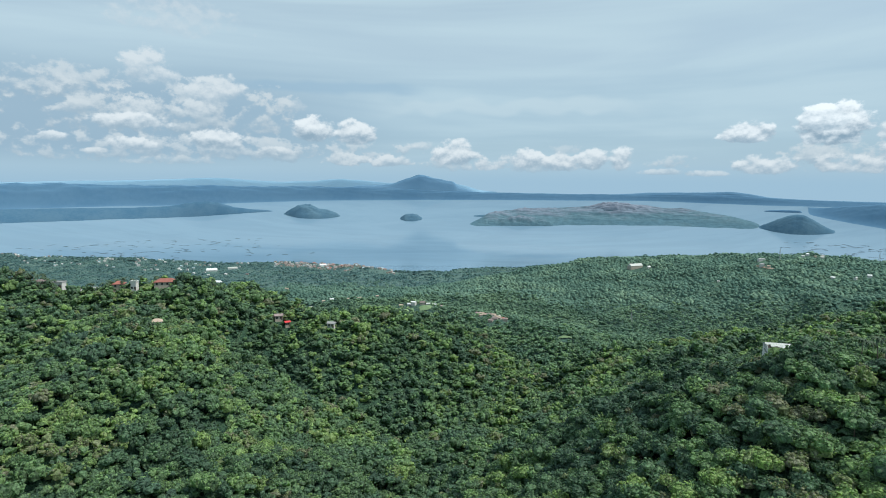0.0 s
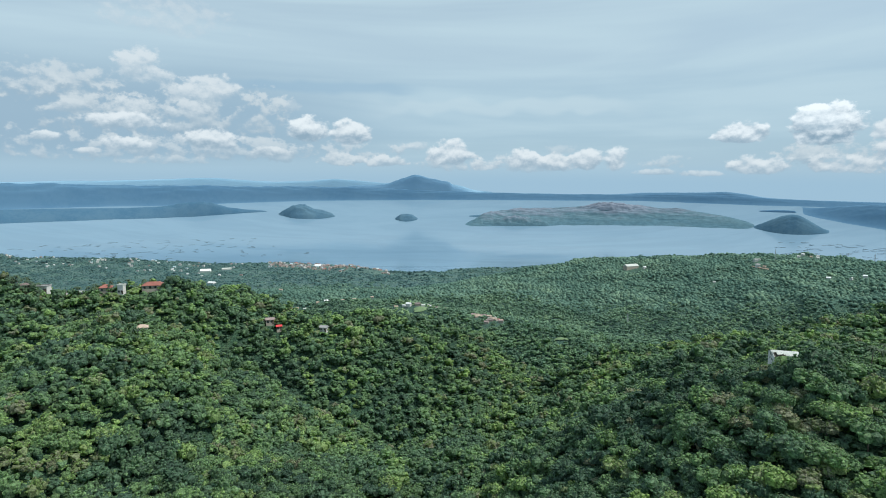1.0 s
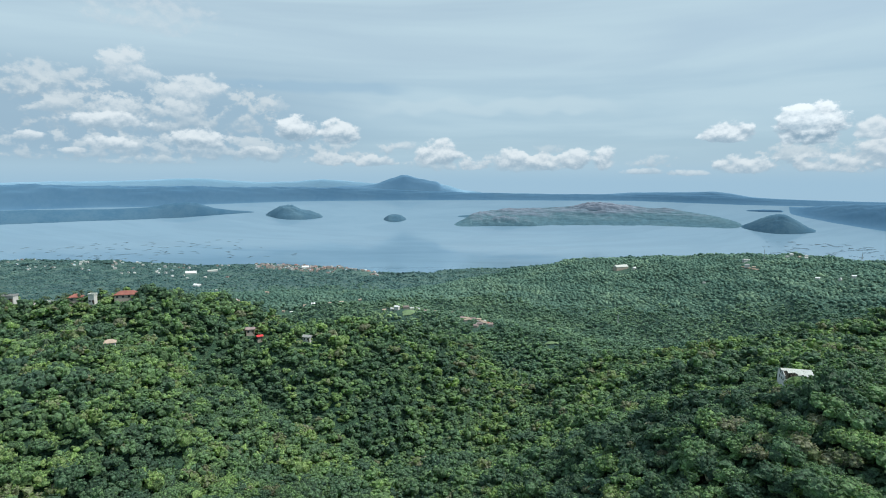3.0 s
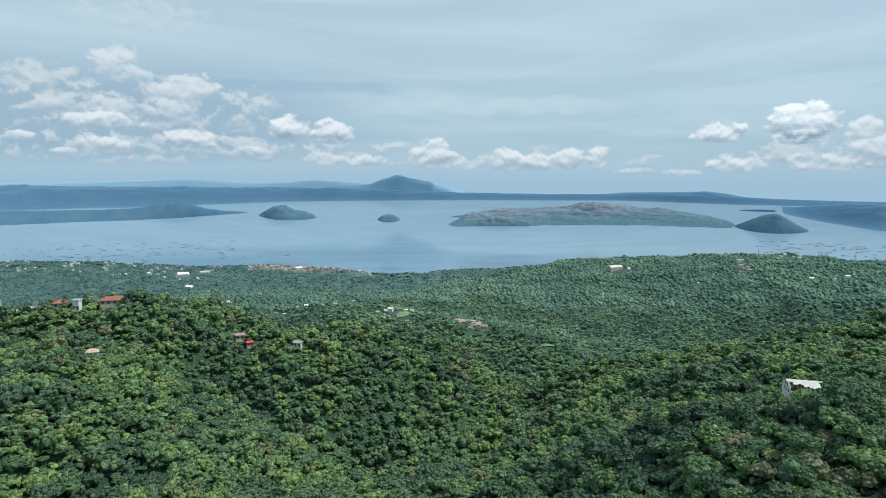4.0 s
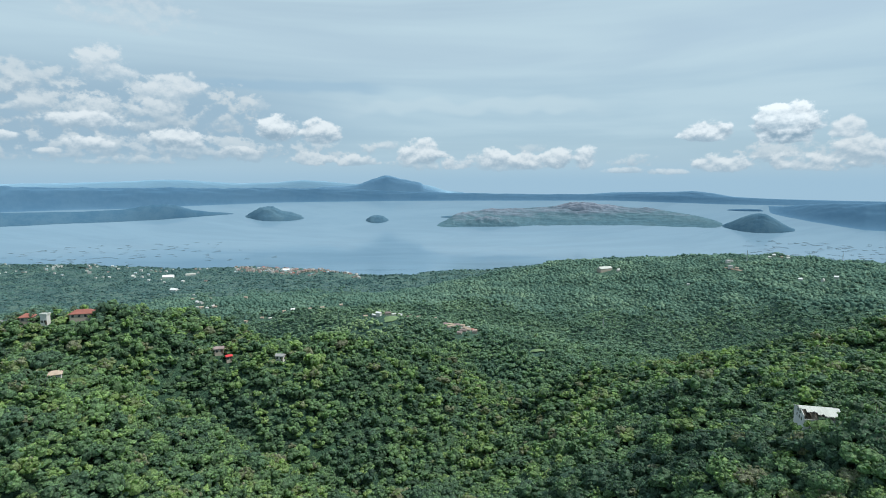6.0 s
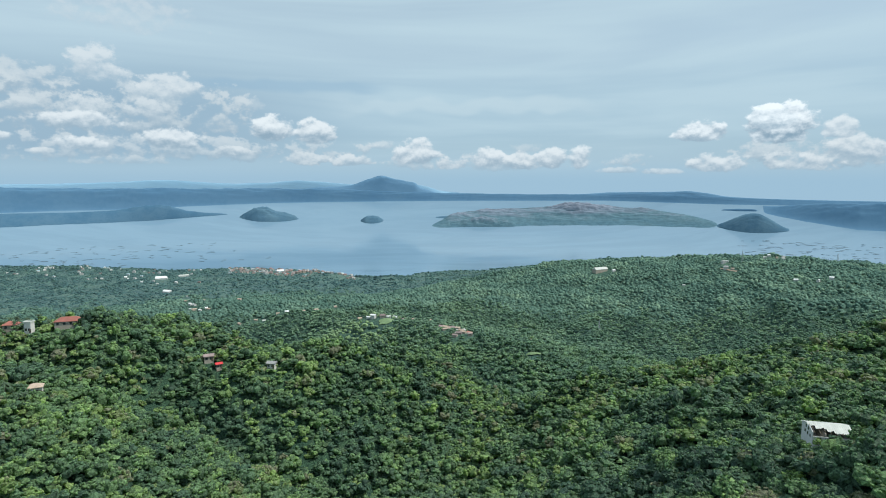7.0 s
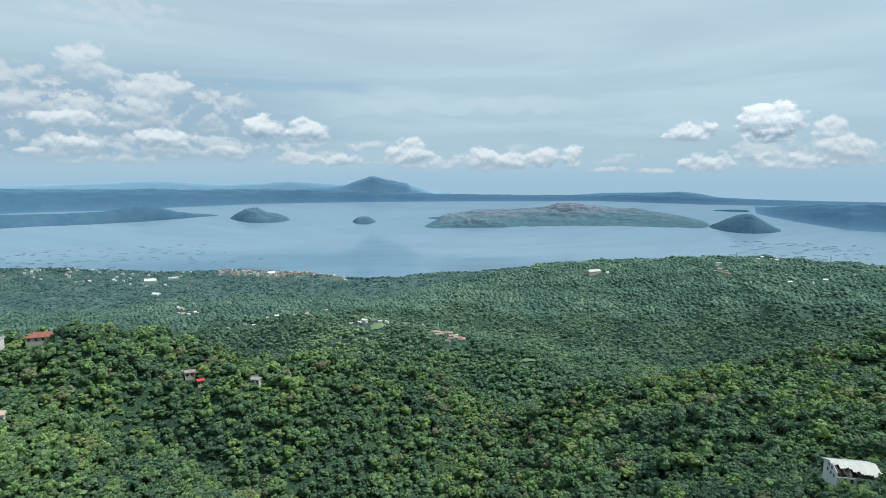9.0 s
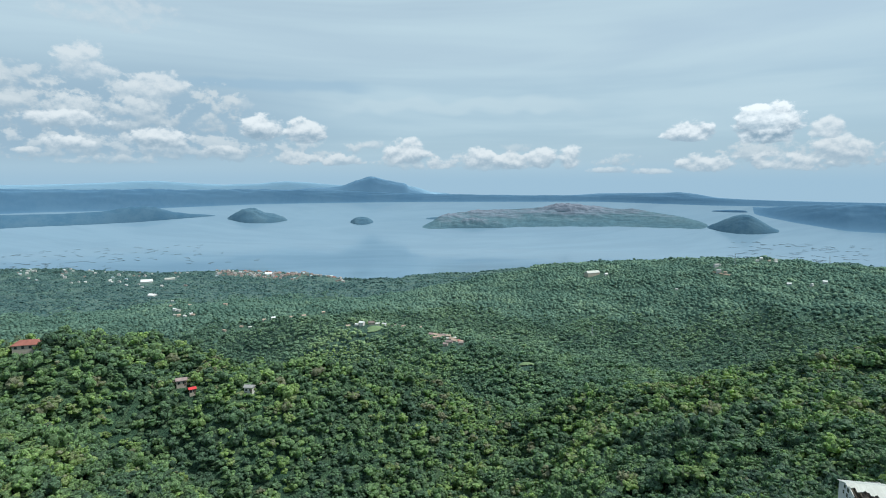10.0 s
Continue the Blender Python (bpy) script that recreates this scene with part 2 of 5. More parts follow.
def make_ground(name, dark, light, dry):
    m, N = material(name)
    p = N.add("ShaderNodeNewGeometry").outputs["Position"]
    big, mid, small = N.noise(p, 0.012, 4.0), N.noise(p, 0.12, 5.0), N.noise(p, 0.9, 4.0, 0.65)
    c = N.mix(N.step(big, 0.40, 0.62), dark, light)
    c = N.mix(N.step(mid, 0.50, 0.70), c, dry)
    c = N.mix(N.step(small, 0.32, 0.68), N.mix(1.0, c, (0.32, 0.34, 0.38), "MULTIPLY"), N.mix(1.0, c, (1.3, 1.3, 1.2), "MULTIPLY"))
    b = N.add("ShaderNodeBsdfPrincipled", Base_Color=c, Roughness=0.95, Specular_IOR_Level=0.1)
    N.put(b, "Normal", N.add("ShaderNodeBump", Strength=1.0, Distance=1.4, Height=small).outputs[0])
    close(N, b)
    return m


def make_water():
    m, N = material("lake_water")
    p = N.add("ShaderNodeNewGeometry").outputs["Position"]
    s = N.add("ShaderNodeMapping", Vector=p)
    s.inputs["Scale"].default_value = (0.0016, 0.007, 0.004)
    calm = N.noise(s.outputs[0], 1.0, 5.0, 0.6, 0.6)
    ripple = N.noise(p, 0.35, 4.0)
    c = N.mix(N.step(calm, 0.38, 0.64), (0.155, 0.255, 0.342), (0.172, 0.277, 0.366))
    b = N.add("ShaderNodeBsdfPrincipled", Base_Color=c, Roughness=N.step(calm, 0.35, 0.66, 0.06, 0.14), IOR=1.5)
    N.put(b, "Normal", N.add("ShaderNodeBump", Strength=0.15, Distance=0.3, Height=ripple).outputs[0])
    close(N, b)
    return m


def land(name, colors, scale=0.004):
    """Far land: two or three colours of woods and bare slopes in patches, blued by painted haze."""
    m, N = material(name)
    p = N.add("ShaderNodeNewGeometry").outputs["Position"]
    a, b_ = N.noise(p, scale, 5.0, 0.6), N.noise(p, scale * 9, 5.0, 0.6)
    t = N.math("ADD", N.math("MULTIPLY", a, 0.65), N.math("MULTIPLY", b_, 0.35))
    c = N.mix(N.step(t, 0.38, 0.60), colors[0], colors[1])
    if len(colors) > 2:
        z = N.add("ShaderNodeSeparateXYZ", Vector=p).outputs[2]
        c = N.mix(N.math("MULTIPLY", N.step(b_, 0.40, 0.60), N.step(a, 0.35, 0.6)), c, colors[2])
    b = N.add("ShaderNodeBsdfDiffuse", Color=c)
    close(N, b)
    return m


# shade between the crowns is put into the forest floor's darker colour
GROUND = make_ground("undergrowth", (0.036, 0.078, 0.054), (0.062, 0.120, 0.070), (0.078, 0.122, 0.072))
# valley and shore scrub made bluer, distance haze painted into the ground
LOWLAND = make_ground("hazed_valley_scrub", (0.056, 0.112, 0.092), (0.074, 0.140, 0.106), (0.092, 0.140, 0.104))
PLAIN = make_ground("hazed_shore_scrub", (0.062, 0.124, 0.132), (0.100, 0.172, 0.160), (0.140, 0.205, 0.172))
WATER = make_water()
# distance haze is put into the base colours of far shore and mountains
FAR_SHORE = land("haze_blue_far_shore", [(0.084, 0.180, 0.285), (0.098, 0.198, 0.302)])
FAR_PEAK = land("haze_blue_mountain", [(0.122, 0.240, 0.362), (0.136, 0.256, 0.380)])
PALE_PEAK = land("haze_pale_mountain", [(0.215, 0.370, 0.500), (0.225, 0.382, 0.512)])
# island woods and bare slopes, with haze blue mixed into their colours
STRIP_LAND = land("hazed_peninsula_woods", [(0.058, 0.134, 0.212), (0.078, 0.156, 0.230)], 0.008)
ISLE_LAND = land("hazed_islet_woods", [(0.070, 0.146, 0.214), (0.094, 0.176, 0.238)], 0.010)
VOLCANO_LAND = foliage("hazed_volcano_slopes", [(0.0, (0.078, 0.152, 0.196)), (0.28, (0.094, 0.170, 0.208)), (0.45, (0.124, 0.190, 0.236)), (0.65, (0.158, 0.205, 0.258)), (1.0, (0.185, 0.218, 0.272))], 0.0, 0.0, 0.0, 0.03, 0.22)

# ---------- the lie of the land: laid out in units of 1.35 m, and scaled to metres at the end ----------
UNIT = 1.35
# hills and hollows: place, spread and height
BROAD = [
    (700, 1300, 550, 125.8), (-200, 1000, 220, 21.2), (400, 1000, 220, -15.9), (-100, 2200, 550, -7.2), (-700, 500, 550, 47.2), (1800, 1300, 550, 37.2),
    (-500, 900, 220, -60), (500, 700, 220, -60), (-400, 1300, 220, 31.5), (-1000, 2300, 220, -25.5), (1300, 500, 220, 31.3), (1000, 800, 220, -55.9),
    (200, 1900, 220, -31.3), (-1300, 1300, 550, -18.5), (800, 500, 350, 40.8), (400, 1200, 220, -52.3), (300, 1500, 220, 31.8), (-100, 1600, 220, -29.7),
]
KNOLLS = [(-50, 1000, 70, 20.9), (-250, 1050, 140, -11.3), (-100, 775, 50, 20.4), (125, 850, 50, 15.9), (25, 900, 50, -17.4), (475, 800, 200, -16.4), (-150, 900, 50, -16.7), (-1230, 2340, 130, 14)]
# the near ridges in metres: crest line, slope to its left and to its right
RIDGES = {
    "house ridge": ([(-760, 330, 388), (-420, 470, 400), (-320, 500, 375), (-255, 508, 380), (-215, 514, 380), (-170, 524, 348), (-139, 530, 346), (-98, 540, 343), (-41, 590, 336), (20, 648, 303), (70, 745, 269), (120, 880, 232)], 0.64, 0.85),
    "west shoulder": ([(-420, 430, 382), (-250, 420, 368), (-195, 375, 383), (-185, 320, 382), (-200, 230, 358)], 0.81, 0.55),
    "near west spur": ([(-330, 190, 345), (-190, 235, 340), (-105, 275, 337), (-40, 330, 307)], 0.55, 0.60),
    "south rim": ([(-300, 0, 320), (0, 40, 300), (120, 110, 370)], 0.50, 0.50),
    "ruin spur": ([(330, 120, 400), (230, 190, 398), (150, 240, 404), (105, 285, 369), (60, 320, 326), (15, 370, 299)], 0.47, 0.58),
    "east shoulder": ([(230, 190, 396), (238, 300, 377), (240, 375, 369), (190, 430, 344), (150, 500, 310), (100, 520, 263)], 0.35, 0.61),
    "east ridge": ([(820, 420, 400), (620, 520, 380), (470, 560, 357), (370, 570, 325), (330, 680, 285), (260, 770, 255)], 0.51, 0.43),
    "middle spur": ([(340, 480, 346), (260, 560, 317), (190, 630, 286), (130, 640, 253)], 0.51, 0.50),
    "back crest": ([(-250, 560, 371), (-190, 590, 360), (-130, 605, 330), (-60, 640, 310)], 0.59, 0.63),
    "east saddle": ([(300, 300, 375), (290, 400, 367), (340, 490, 334), (370, 570, 326)], 0.45, 0.50),
}
VALLEY_RIDGES = {
    "hamlet ridge": ([(260, 850, 190), (204, 954, 214), (110, 1090, 208), (60, 1160, 202), (-20, 1255, 194), (-110, 1340, 186), (-260, 1500, 158)], 0.42, 0.25),
    "grassy spur": ([(-60, 1290, 195), (-140, 1220, 172), (-200, 1130, 138), (-250, 1030, 100)], 0.45, 0.5),
    "ravine spur": ([(300, 760, 235), (330, 880, 205), (400, 1010, 165)], 0.35, 0.35),
}
SHORE_AZ = [-90, -50, -37, -35, -31, -27, -24, -20, -16, -12, -8, -4.6, -0.5, 2, 6, 12, 25, 40, 60, 90]
SHORE_R = [4200, 3700, 3350, 3080, 2960, 2810, 2680, 2535, 2530, 2440, 2320, 2185, 2140, 2225, 2270, 2350, 2450, 2600, 3000, 3600]


def wave(x, y, size, seed):
    """Smooth uneven waves of about that size, from -1 to 1."""
    k = 6.283 / size
    a = np.sin(k * x + seed * 1.7 + 1.3 * np.sin(0.7 * k * y + seed)) * np.cos(0.83 * k * y - seed * 0.9 + 1.1 * np.sin(0.6 * k * x + 2.0 * seed))
    b = np.sin(1.9 * k * (0.8 * x + 0.6 * y) + seed * 2.3 + np.sin(1.1 * k * x)) * np.cos(1.7 * k * (0.6 * x - 0.8 * y) + seed)
    return 0.65 * a + 0.35 * b


def roof_of(x, y, crest, left, right, blunt=14.0):
    """The two flanks that fall away from a crest line."""
    far, top, side = np.full(np.shape(x), 1e9), np.zeros(np.shape(x)), np.zeros(np.shape(x))
    for (ax, ay, az_), (bx, by, bz) in zip(crest, crest[1:]):
        vx, vy = bx - ax, by - ay
        t = np.clip(((x - ax) * vx + (y - ay) * vy) / (vx * vx + vy * vy), 0, 1)
        ox, oy = x - ax - t * vx, y - ay - t * vy
        d_ = np.hypot(ox, oy)
        m = d_ < far
        far, top, side = np.where(m, d_, far), np.where(m, az_ + t * (bz - az_), top), np.where(m, vx * oy - vy * ox, side)
    return top - np.where(side > 0, left, right) * (np.sqrt(far**2 + blunt**2) - blunt)


def merged(flanks, soft=7.0):
    """The highest of several surfaces, with rounded valleys between."""
    m = flanks.max(0)
    return m + soft * np.log(np.exp((flanks - m) / soft).sum(0))


def near_land(x, y):
    """Ridges and ravines below the drone, in metres."""
    return merged(np.stack([roof_of(x, y, *r) for r in RIDGES.values()] + [225 - 0.05 * y]))


def far_hills(x, y):
    z = 275 * np.exp(-np.maximum(y, 0) / 720.0)
    for hx, hy, s, h in BROAD + KNOLLS:
        z = z + h * np.exp(-((x - hx) ** 2 + (y - hy) ** 2) / (2 * s * s))
    r = np.hypot(x, y)
    z = z + wave(x, y, 190, 2.0) * np.clip((r - 500) / 600, 0, 1) * 7 + wave(x, y, 420, 3.0) * np.clip((r - 900) / 900, 0, 1) * 8
    slope = np.exp(-(((x - 560) / 340) ** 2 + ((y - 1030) / 190) ** 2) ** 2)
    z = z + slope * 6.0 * np.sin((0.9 * x - 0.35 * y) / 17.0 + 1.6 * wave(x, y, 300, 4.0))
    # a deep side valley, and the village ridge that closes it
    z = z - 95 * np.exp(-(((x + 170) / 240) ** 2 + ((y - 800) / 230) ** 2)) - 34 * np.exp(-(((x - 190) / 110) ** 2 + ((y - 760) / 130) ** 2))
    ridges = [roof_of(x * UNIT, y * UNIT, *r) / UNIT + 3.0 * wave(x, y, 60, 5.0) for r in VALLEY_RIDGES.values()]
    return merged(np.stack([z, *ridges]), 5.0)


def height(x, y):
    x, y = np.asarray(x, float), np.asarray(y, float)
    near_z = near_land(x * UNIT, y * UNIT) / UNIT
    gully = np.clip((np.hypot(x, y) - 60) / 120, 0, 1) * np.clip(np.hypot(x - 112, y - 192) / 40 - 0.3, 0, 1)
    near_z = near_z + (wave(x, y, 95, 1.0) * 2.6 + wave(x, y, 41, 7.0) * 2.0) * gully
    k = np.clip((np.hypot(0.6 * x, y) - 490) / 130, 0, 1)
    k = k * k * (3 - 2 * k)
    z = near_z * (1 - k) + far_hills(x, y) * k
    r = np.hypot(x, y)
    shore = np.interp(np.degrees(np.arctan2(x, y)), SHORE_AZ, SHORE_R) + wave(x, y, 260, 5.0) * 25
    away = shore - r
    z = np.minimum(np.maximum(z, 6 + away * 0.012), away * 0.3 + 3)
    return np.where(away < -60, -12.0, z)


# Beyond this reach the land is drawn in towards the drone along the line of sight, so that the far shore stays within five kilometres; it lies so far off that it hardly shifts.
HUB, REACH, SPAN = np.array((2.2, 36.8, 357.8)), 2350.0, 1240.0


def draw_in(p):
    v = np.asarray(p, float) - HUB
    r = np.linalg.norm(v, axis=-1, keepdims=True)
    far = np.maximum(r - REACH, 0)
    k = np.where(r > REACH, REACH + SPAN * far / (SPAN + far), r) / r
    return HUB + v * k


def polar(a, r, z=0.0):
    """A place by azimuth in degrees and range in metres from the first eye."""
    a = np.radians(a)
    return np.stack(np.broadcast_arrays(np.sin(a) * r, np.cos(a) * r, z), -1)


# ---------- mesh helpers ----------
def mesh_from(name, verts, faces, mat, tint=None, smooth=False):
    """A mesh from arrays: faces all triangles or all quads."""
    me = bpy.data.meshes.new(name)
    verts, faces = np.asarray(verts, np.float32), np.asarray(faces, np.int32)
    n, k = faces.shape
    me.vertices.add(len(verts))
    me.vertices.foreach_set("co", verts.ravel())
    me.loops.add(n * k)
    me.loops.foreach_set("vertex_index", faces.ravel())
    me.polygons.add(n)
    me.polygons.foreach_set("loop_start", np.arange(0, n * k, k, dtype=np.int32))
    if tint is not None:
        me.attributes.new("tint", "FLOAT", "FACE").data.foreach_set("value", np.asarray(tint, np.float32))
    me.update(calc_edges=True)
    me.polygons.foreach_set("use_smooth", np.full(n, smooth))
    me.materials.append(mat)
    return me


def grid_faces(nu, nv):
    i, j = np.meshgrid(np.arange(nu - 1), np.arange(nv - 1), indexing="ij")
    a = (i * nv + j).ravel()
    return np.stack([a, a + nv, a + nv + 1, a + 1], 1)


def part(name, bm, mat, parent=None, label=""):
    """A bmesh as one mesh object under a thing."""
    me = bpy.data.meshes.new(name)
    bm.normal_update()
    bm.to_mesh(me)
    bm.free()
    me.materials.append(mat)
    ob = new(name, me)
    if parent is not None:
        ob.parent = parent
    return tagged(ob, label)


# ---------- ground: one sheet from under the drone to the far side of the lake ----------
def build_ground():
    a = np.concatenate([np.linspace(-180, -54, 22)[:-1], np.linspace(-54, 54, 280), np.linspace(54, 180, 22)[1:]])
    r = np.concatenate([[0.02], np.arange(5.0, 40, 5), np.geomspace(42, 3300, 210), np.geomspace(3400, 10500, 14)])
    A, R = np.meshgrid(a, r, indexing="ij")
    p = polar(A, R)
    p[..., 2] = np.maximum(height(p[..., 0], p[..., 1]), -12)
    p = draw_in(p)
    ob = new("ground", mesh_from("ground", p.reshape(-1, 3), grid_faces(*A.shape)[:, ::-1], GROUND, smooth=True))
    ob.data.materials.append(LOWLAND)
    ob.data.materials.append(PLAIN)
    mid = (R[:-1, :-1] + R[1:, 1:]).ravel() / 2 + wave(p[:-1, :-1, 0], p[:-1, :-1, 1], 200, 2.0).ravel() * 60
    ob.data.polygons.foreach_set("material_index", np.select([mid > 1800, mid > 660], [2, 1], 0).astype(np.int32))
    tagged(ob, "green hilly ground under dense tropical forest", "ground", kind="structure")


def build_lake():
    a, r = np.linspace(-62, 62, 125), np.geomspace(1900, 10300, 120)
    A, R = np.meshgrid(a, r, indexing="ij")
    p = draw_in(polar(A, R, 0.0))
    ob = new("lake", mesh_from("lake", p.reshape(-1, 3), grid_faces(*A.shape)[:, ::-1], WATER, smooth=True))
    tagged(ob, "wide calm pale blue crater lake", "lake", kind="structure")


build_ground()
build_lake()


# ---------- far side of the lake ----------
def far_land(name, a0, a1, mat, near, top, depth, label, category="hills", rough=0.06, na=240, nr=24, seed=1.0, bulge=0.55, kind="structure"):
    """Land from its near shore back to its ridge. near(az): range of the shore; top(az): elevation angle of the ridge; depth: metres from shore to ridge."""
    a = np.linspace(a0, a1, na)
    s = np.linspace(0, 1.25, nr)
    A, S = np.meshgrid(a, s, indexing="ij")
    rn = near(a)[:, None]
    R = rn + S * depth
    crest = (352 + (rn + depth) * np.tan(np.radians(top(a)))[:, None])
    prof = np.where(S < 1, np.sin(np.clip(S, 0, 1) * math.pi / 2) ** (1 / bulge), 1 - (S - 1) * 2.0)
    x, y = polar(A, R)[..., 0], polar(A, R)[..., 1]
    n = (wave(x, y, depth * 0.45, seed) + 0.5 * wave(x, y, depth * 0.17, seed + 3) + 0.25 * wave(x, y, depth * 0.07, seed + 5)) * rough
    Z = crest * np.clip(prof * (1 + n * 2 * S * (1.4 - S)), -0.2, 3) - 1.0 + 2.0 * S
    p = polar(A, R)
    p[..., 2] = Z
    ob = new(name, mesh_from(name, draw_in(p).reshape(-1, 3), grid_faces(*A.shape)[:, ::-1], mat, smooth=True))
    return tagged(ob, label, category, kind=kind)


def line(xs, ys):
    return lambda a: np.interp(a, xs, ys)


def soft_line(xs, ys, w=0.5):
    return lambda a: (np.interp(a - w, xs, ys) + 2 * np.interp(a, xs, ys) + np.interp(a + w, xs, ys)) / 4


far_shore = line([-60, -37, -29, -23, -20, -12, -4.6, 3.6, 11.6, 19, 24, 28.4, 60], [7400, 7600, 7850, 7700, 8170, 8870, 9020, 9130, 9200, 9440, 8970, 8600, 8300])
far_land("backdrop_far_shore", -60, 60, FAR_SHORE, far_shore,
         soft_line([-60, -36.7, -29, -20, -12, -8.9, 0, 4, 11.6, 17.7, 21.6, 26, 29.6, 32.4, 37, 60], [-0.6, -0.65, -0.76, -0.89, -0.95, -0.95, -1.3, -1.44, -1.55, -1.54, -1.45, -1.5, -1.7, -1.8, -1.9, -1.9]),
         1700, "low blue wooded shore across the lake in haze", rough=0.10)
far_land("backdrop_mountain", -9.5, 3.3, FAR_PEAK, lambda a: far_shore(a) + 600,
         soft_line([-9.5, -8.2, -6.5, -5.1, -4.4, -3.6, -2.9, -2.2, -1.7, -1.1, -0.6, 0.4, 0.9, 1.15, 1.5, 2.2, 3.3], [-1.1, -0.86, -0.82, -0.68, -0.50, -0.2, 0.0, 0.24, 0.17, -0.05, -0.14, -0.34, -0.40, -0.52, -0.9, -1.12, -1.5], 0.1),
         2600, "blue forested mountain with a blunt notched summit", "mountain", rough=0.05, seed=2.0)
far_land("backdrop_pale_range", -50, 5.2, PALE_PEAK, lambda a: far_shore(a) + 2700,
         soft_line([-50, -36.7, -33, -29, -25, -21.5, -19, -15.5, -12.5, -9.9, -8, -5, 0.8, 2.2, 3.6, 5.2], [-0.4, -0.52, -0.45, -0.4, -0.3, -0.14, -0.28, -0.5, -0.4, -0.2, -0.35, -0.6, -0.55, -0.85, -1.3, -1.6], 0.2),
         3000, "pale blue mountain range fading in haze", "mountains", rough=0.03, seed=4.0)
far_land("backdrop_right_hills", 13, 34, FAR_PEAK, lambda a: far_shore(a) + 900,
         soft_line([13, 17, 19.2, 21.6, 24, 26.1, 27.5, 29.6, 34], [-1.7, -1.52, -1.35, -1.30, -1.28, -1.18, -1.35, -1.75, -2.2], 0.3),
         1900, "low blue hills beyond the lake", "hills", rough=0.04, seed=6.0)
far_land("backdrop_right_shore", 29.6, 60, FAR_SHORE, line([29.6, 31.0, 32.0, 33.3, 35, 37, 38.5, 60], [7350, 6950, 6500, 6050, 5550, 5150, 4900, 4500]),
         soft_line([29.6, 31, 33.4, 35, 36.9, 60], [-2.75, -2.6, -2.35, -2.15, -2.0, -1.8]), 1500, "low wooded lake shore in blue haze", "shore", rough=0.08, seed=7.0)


def island(name, a0, a1, front, back, top, mat, label, category="island", na=120, nr=40, rough=0.22, lean=0.5, seed=1.0, power=0.9, jag=0.12):
    """An island between its front and back shores; top(az): elevation angle of the skyline, held by a crest at lean of the way back."""
    a, s = np.linspace(a0, a1, na), np.linspace(0, 1, nr)
    A, S = np.meshgrid(a, s, indexing="ij")
    f, b = front(a)[:, None], back(a)[:, None]
    f = f + (b - f).max() * 0.014 * (wave(a, a * 0, 7.3, seed) + 0.6 * wave(a, a * 0, 2.3, seed + 2))[:, None] * np.clip(np.minimum(a - a0, a1 - a) / 2, 0, 1)[:, None]
    R = f + (b - f) * S
    rc = f + (b - f) * lean
    crest = np.maximum(352 + rc * np.tan(np.radians(top(a)))[:, None], 0)
    q = np.where(S < lean, S / lean, (1 - S) / (1 - lean))
    prof = np.sin(q * math.pi / 2) ** power
    crest = crest * (1 + q**3 * jag * (wave(a, a * 0, 2.6, seed) + 0.6 * wave(a, a * 0, 0.9, seed + 1))[:, None])
    x, y = polar(A, R)[..., 0], polar(A, R)[..., 1]
    w = (b - f).max()
    n = (wave(x, y, w * 0.5, seed) + 0.6 * wave(x, y, w * 0.2, seed + 2) + 0.4 * wave(x, y, w * 0.08, seed + 4)) * rough
    ends = np.clip(np.minimum(A - a0, a1 - A) / (a1 - a0) * 14, 0, 1)
    Z = crest * prof * (1 + n * (1 - 0.6 * q)) * ends - 2.5 + 3.5 * np.minimum(1, q * 8) * ends
    p = polar(A, R)
    p[..., 2] = Z
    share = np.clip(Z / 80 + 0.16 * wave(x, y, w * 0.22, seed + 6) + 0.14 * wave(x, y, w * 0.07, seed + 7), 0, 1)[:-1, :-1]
    ob = new(name, mesh_from(name, draw_in(p).reshape(-1, 3), grid_faces(*A.shape)[:, ::-1], mat, share.ravel(), smooth=True))
    return tagged(ob, label, category) if category else tagged(ob, label)


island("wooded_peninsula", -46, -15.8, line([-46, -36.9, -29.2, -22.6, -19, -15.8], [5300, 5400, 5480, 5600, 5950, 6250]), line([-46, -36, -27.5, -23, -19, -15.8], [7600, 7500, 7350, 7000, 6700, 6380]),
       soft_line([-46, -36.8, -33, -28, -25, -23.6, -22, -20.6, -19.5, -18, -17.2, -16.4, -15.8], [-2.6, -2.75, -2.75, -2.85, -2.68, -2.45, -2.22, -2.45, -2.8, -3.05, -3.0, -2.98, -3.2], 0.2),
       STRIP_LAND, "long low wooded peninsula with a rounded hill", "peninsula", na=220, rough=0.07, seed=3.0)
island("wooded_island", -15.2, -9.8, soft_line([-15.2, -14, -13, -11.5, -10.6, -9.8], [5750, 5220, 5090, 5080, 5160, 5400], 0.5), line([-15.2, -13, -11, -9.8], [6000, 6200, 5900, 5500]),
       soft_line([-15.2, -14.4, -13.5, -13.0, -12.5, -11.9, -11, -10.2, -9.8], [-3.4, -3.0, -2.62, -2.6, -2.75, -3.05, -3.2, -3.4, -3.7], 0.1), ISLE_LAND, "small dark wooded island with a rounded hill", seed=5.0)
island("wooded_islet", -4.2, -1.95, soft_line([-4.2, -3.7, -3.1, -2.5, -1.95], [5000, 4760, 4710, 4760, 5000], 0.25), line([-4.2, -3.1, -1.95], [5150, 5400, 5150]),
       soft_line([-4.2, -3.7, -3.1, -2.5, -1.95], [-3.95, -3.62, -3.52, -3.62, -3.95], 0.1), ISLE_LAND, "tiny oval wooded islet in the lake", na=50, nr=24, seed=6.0)
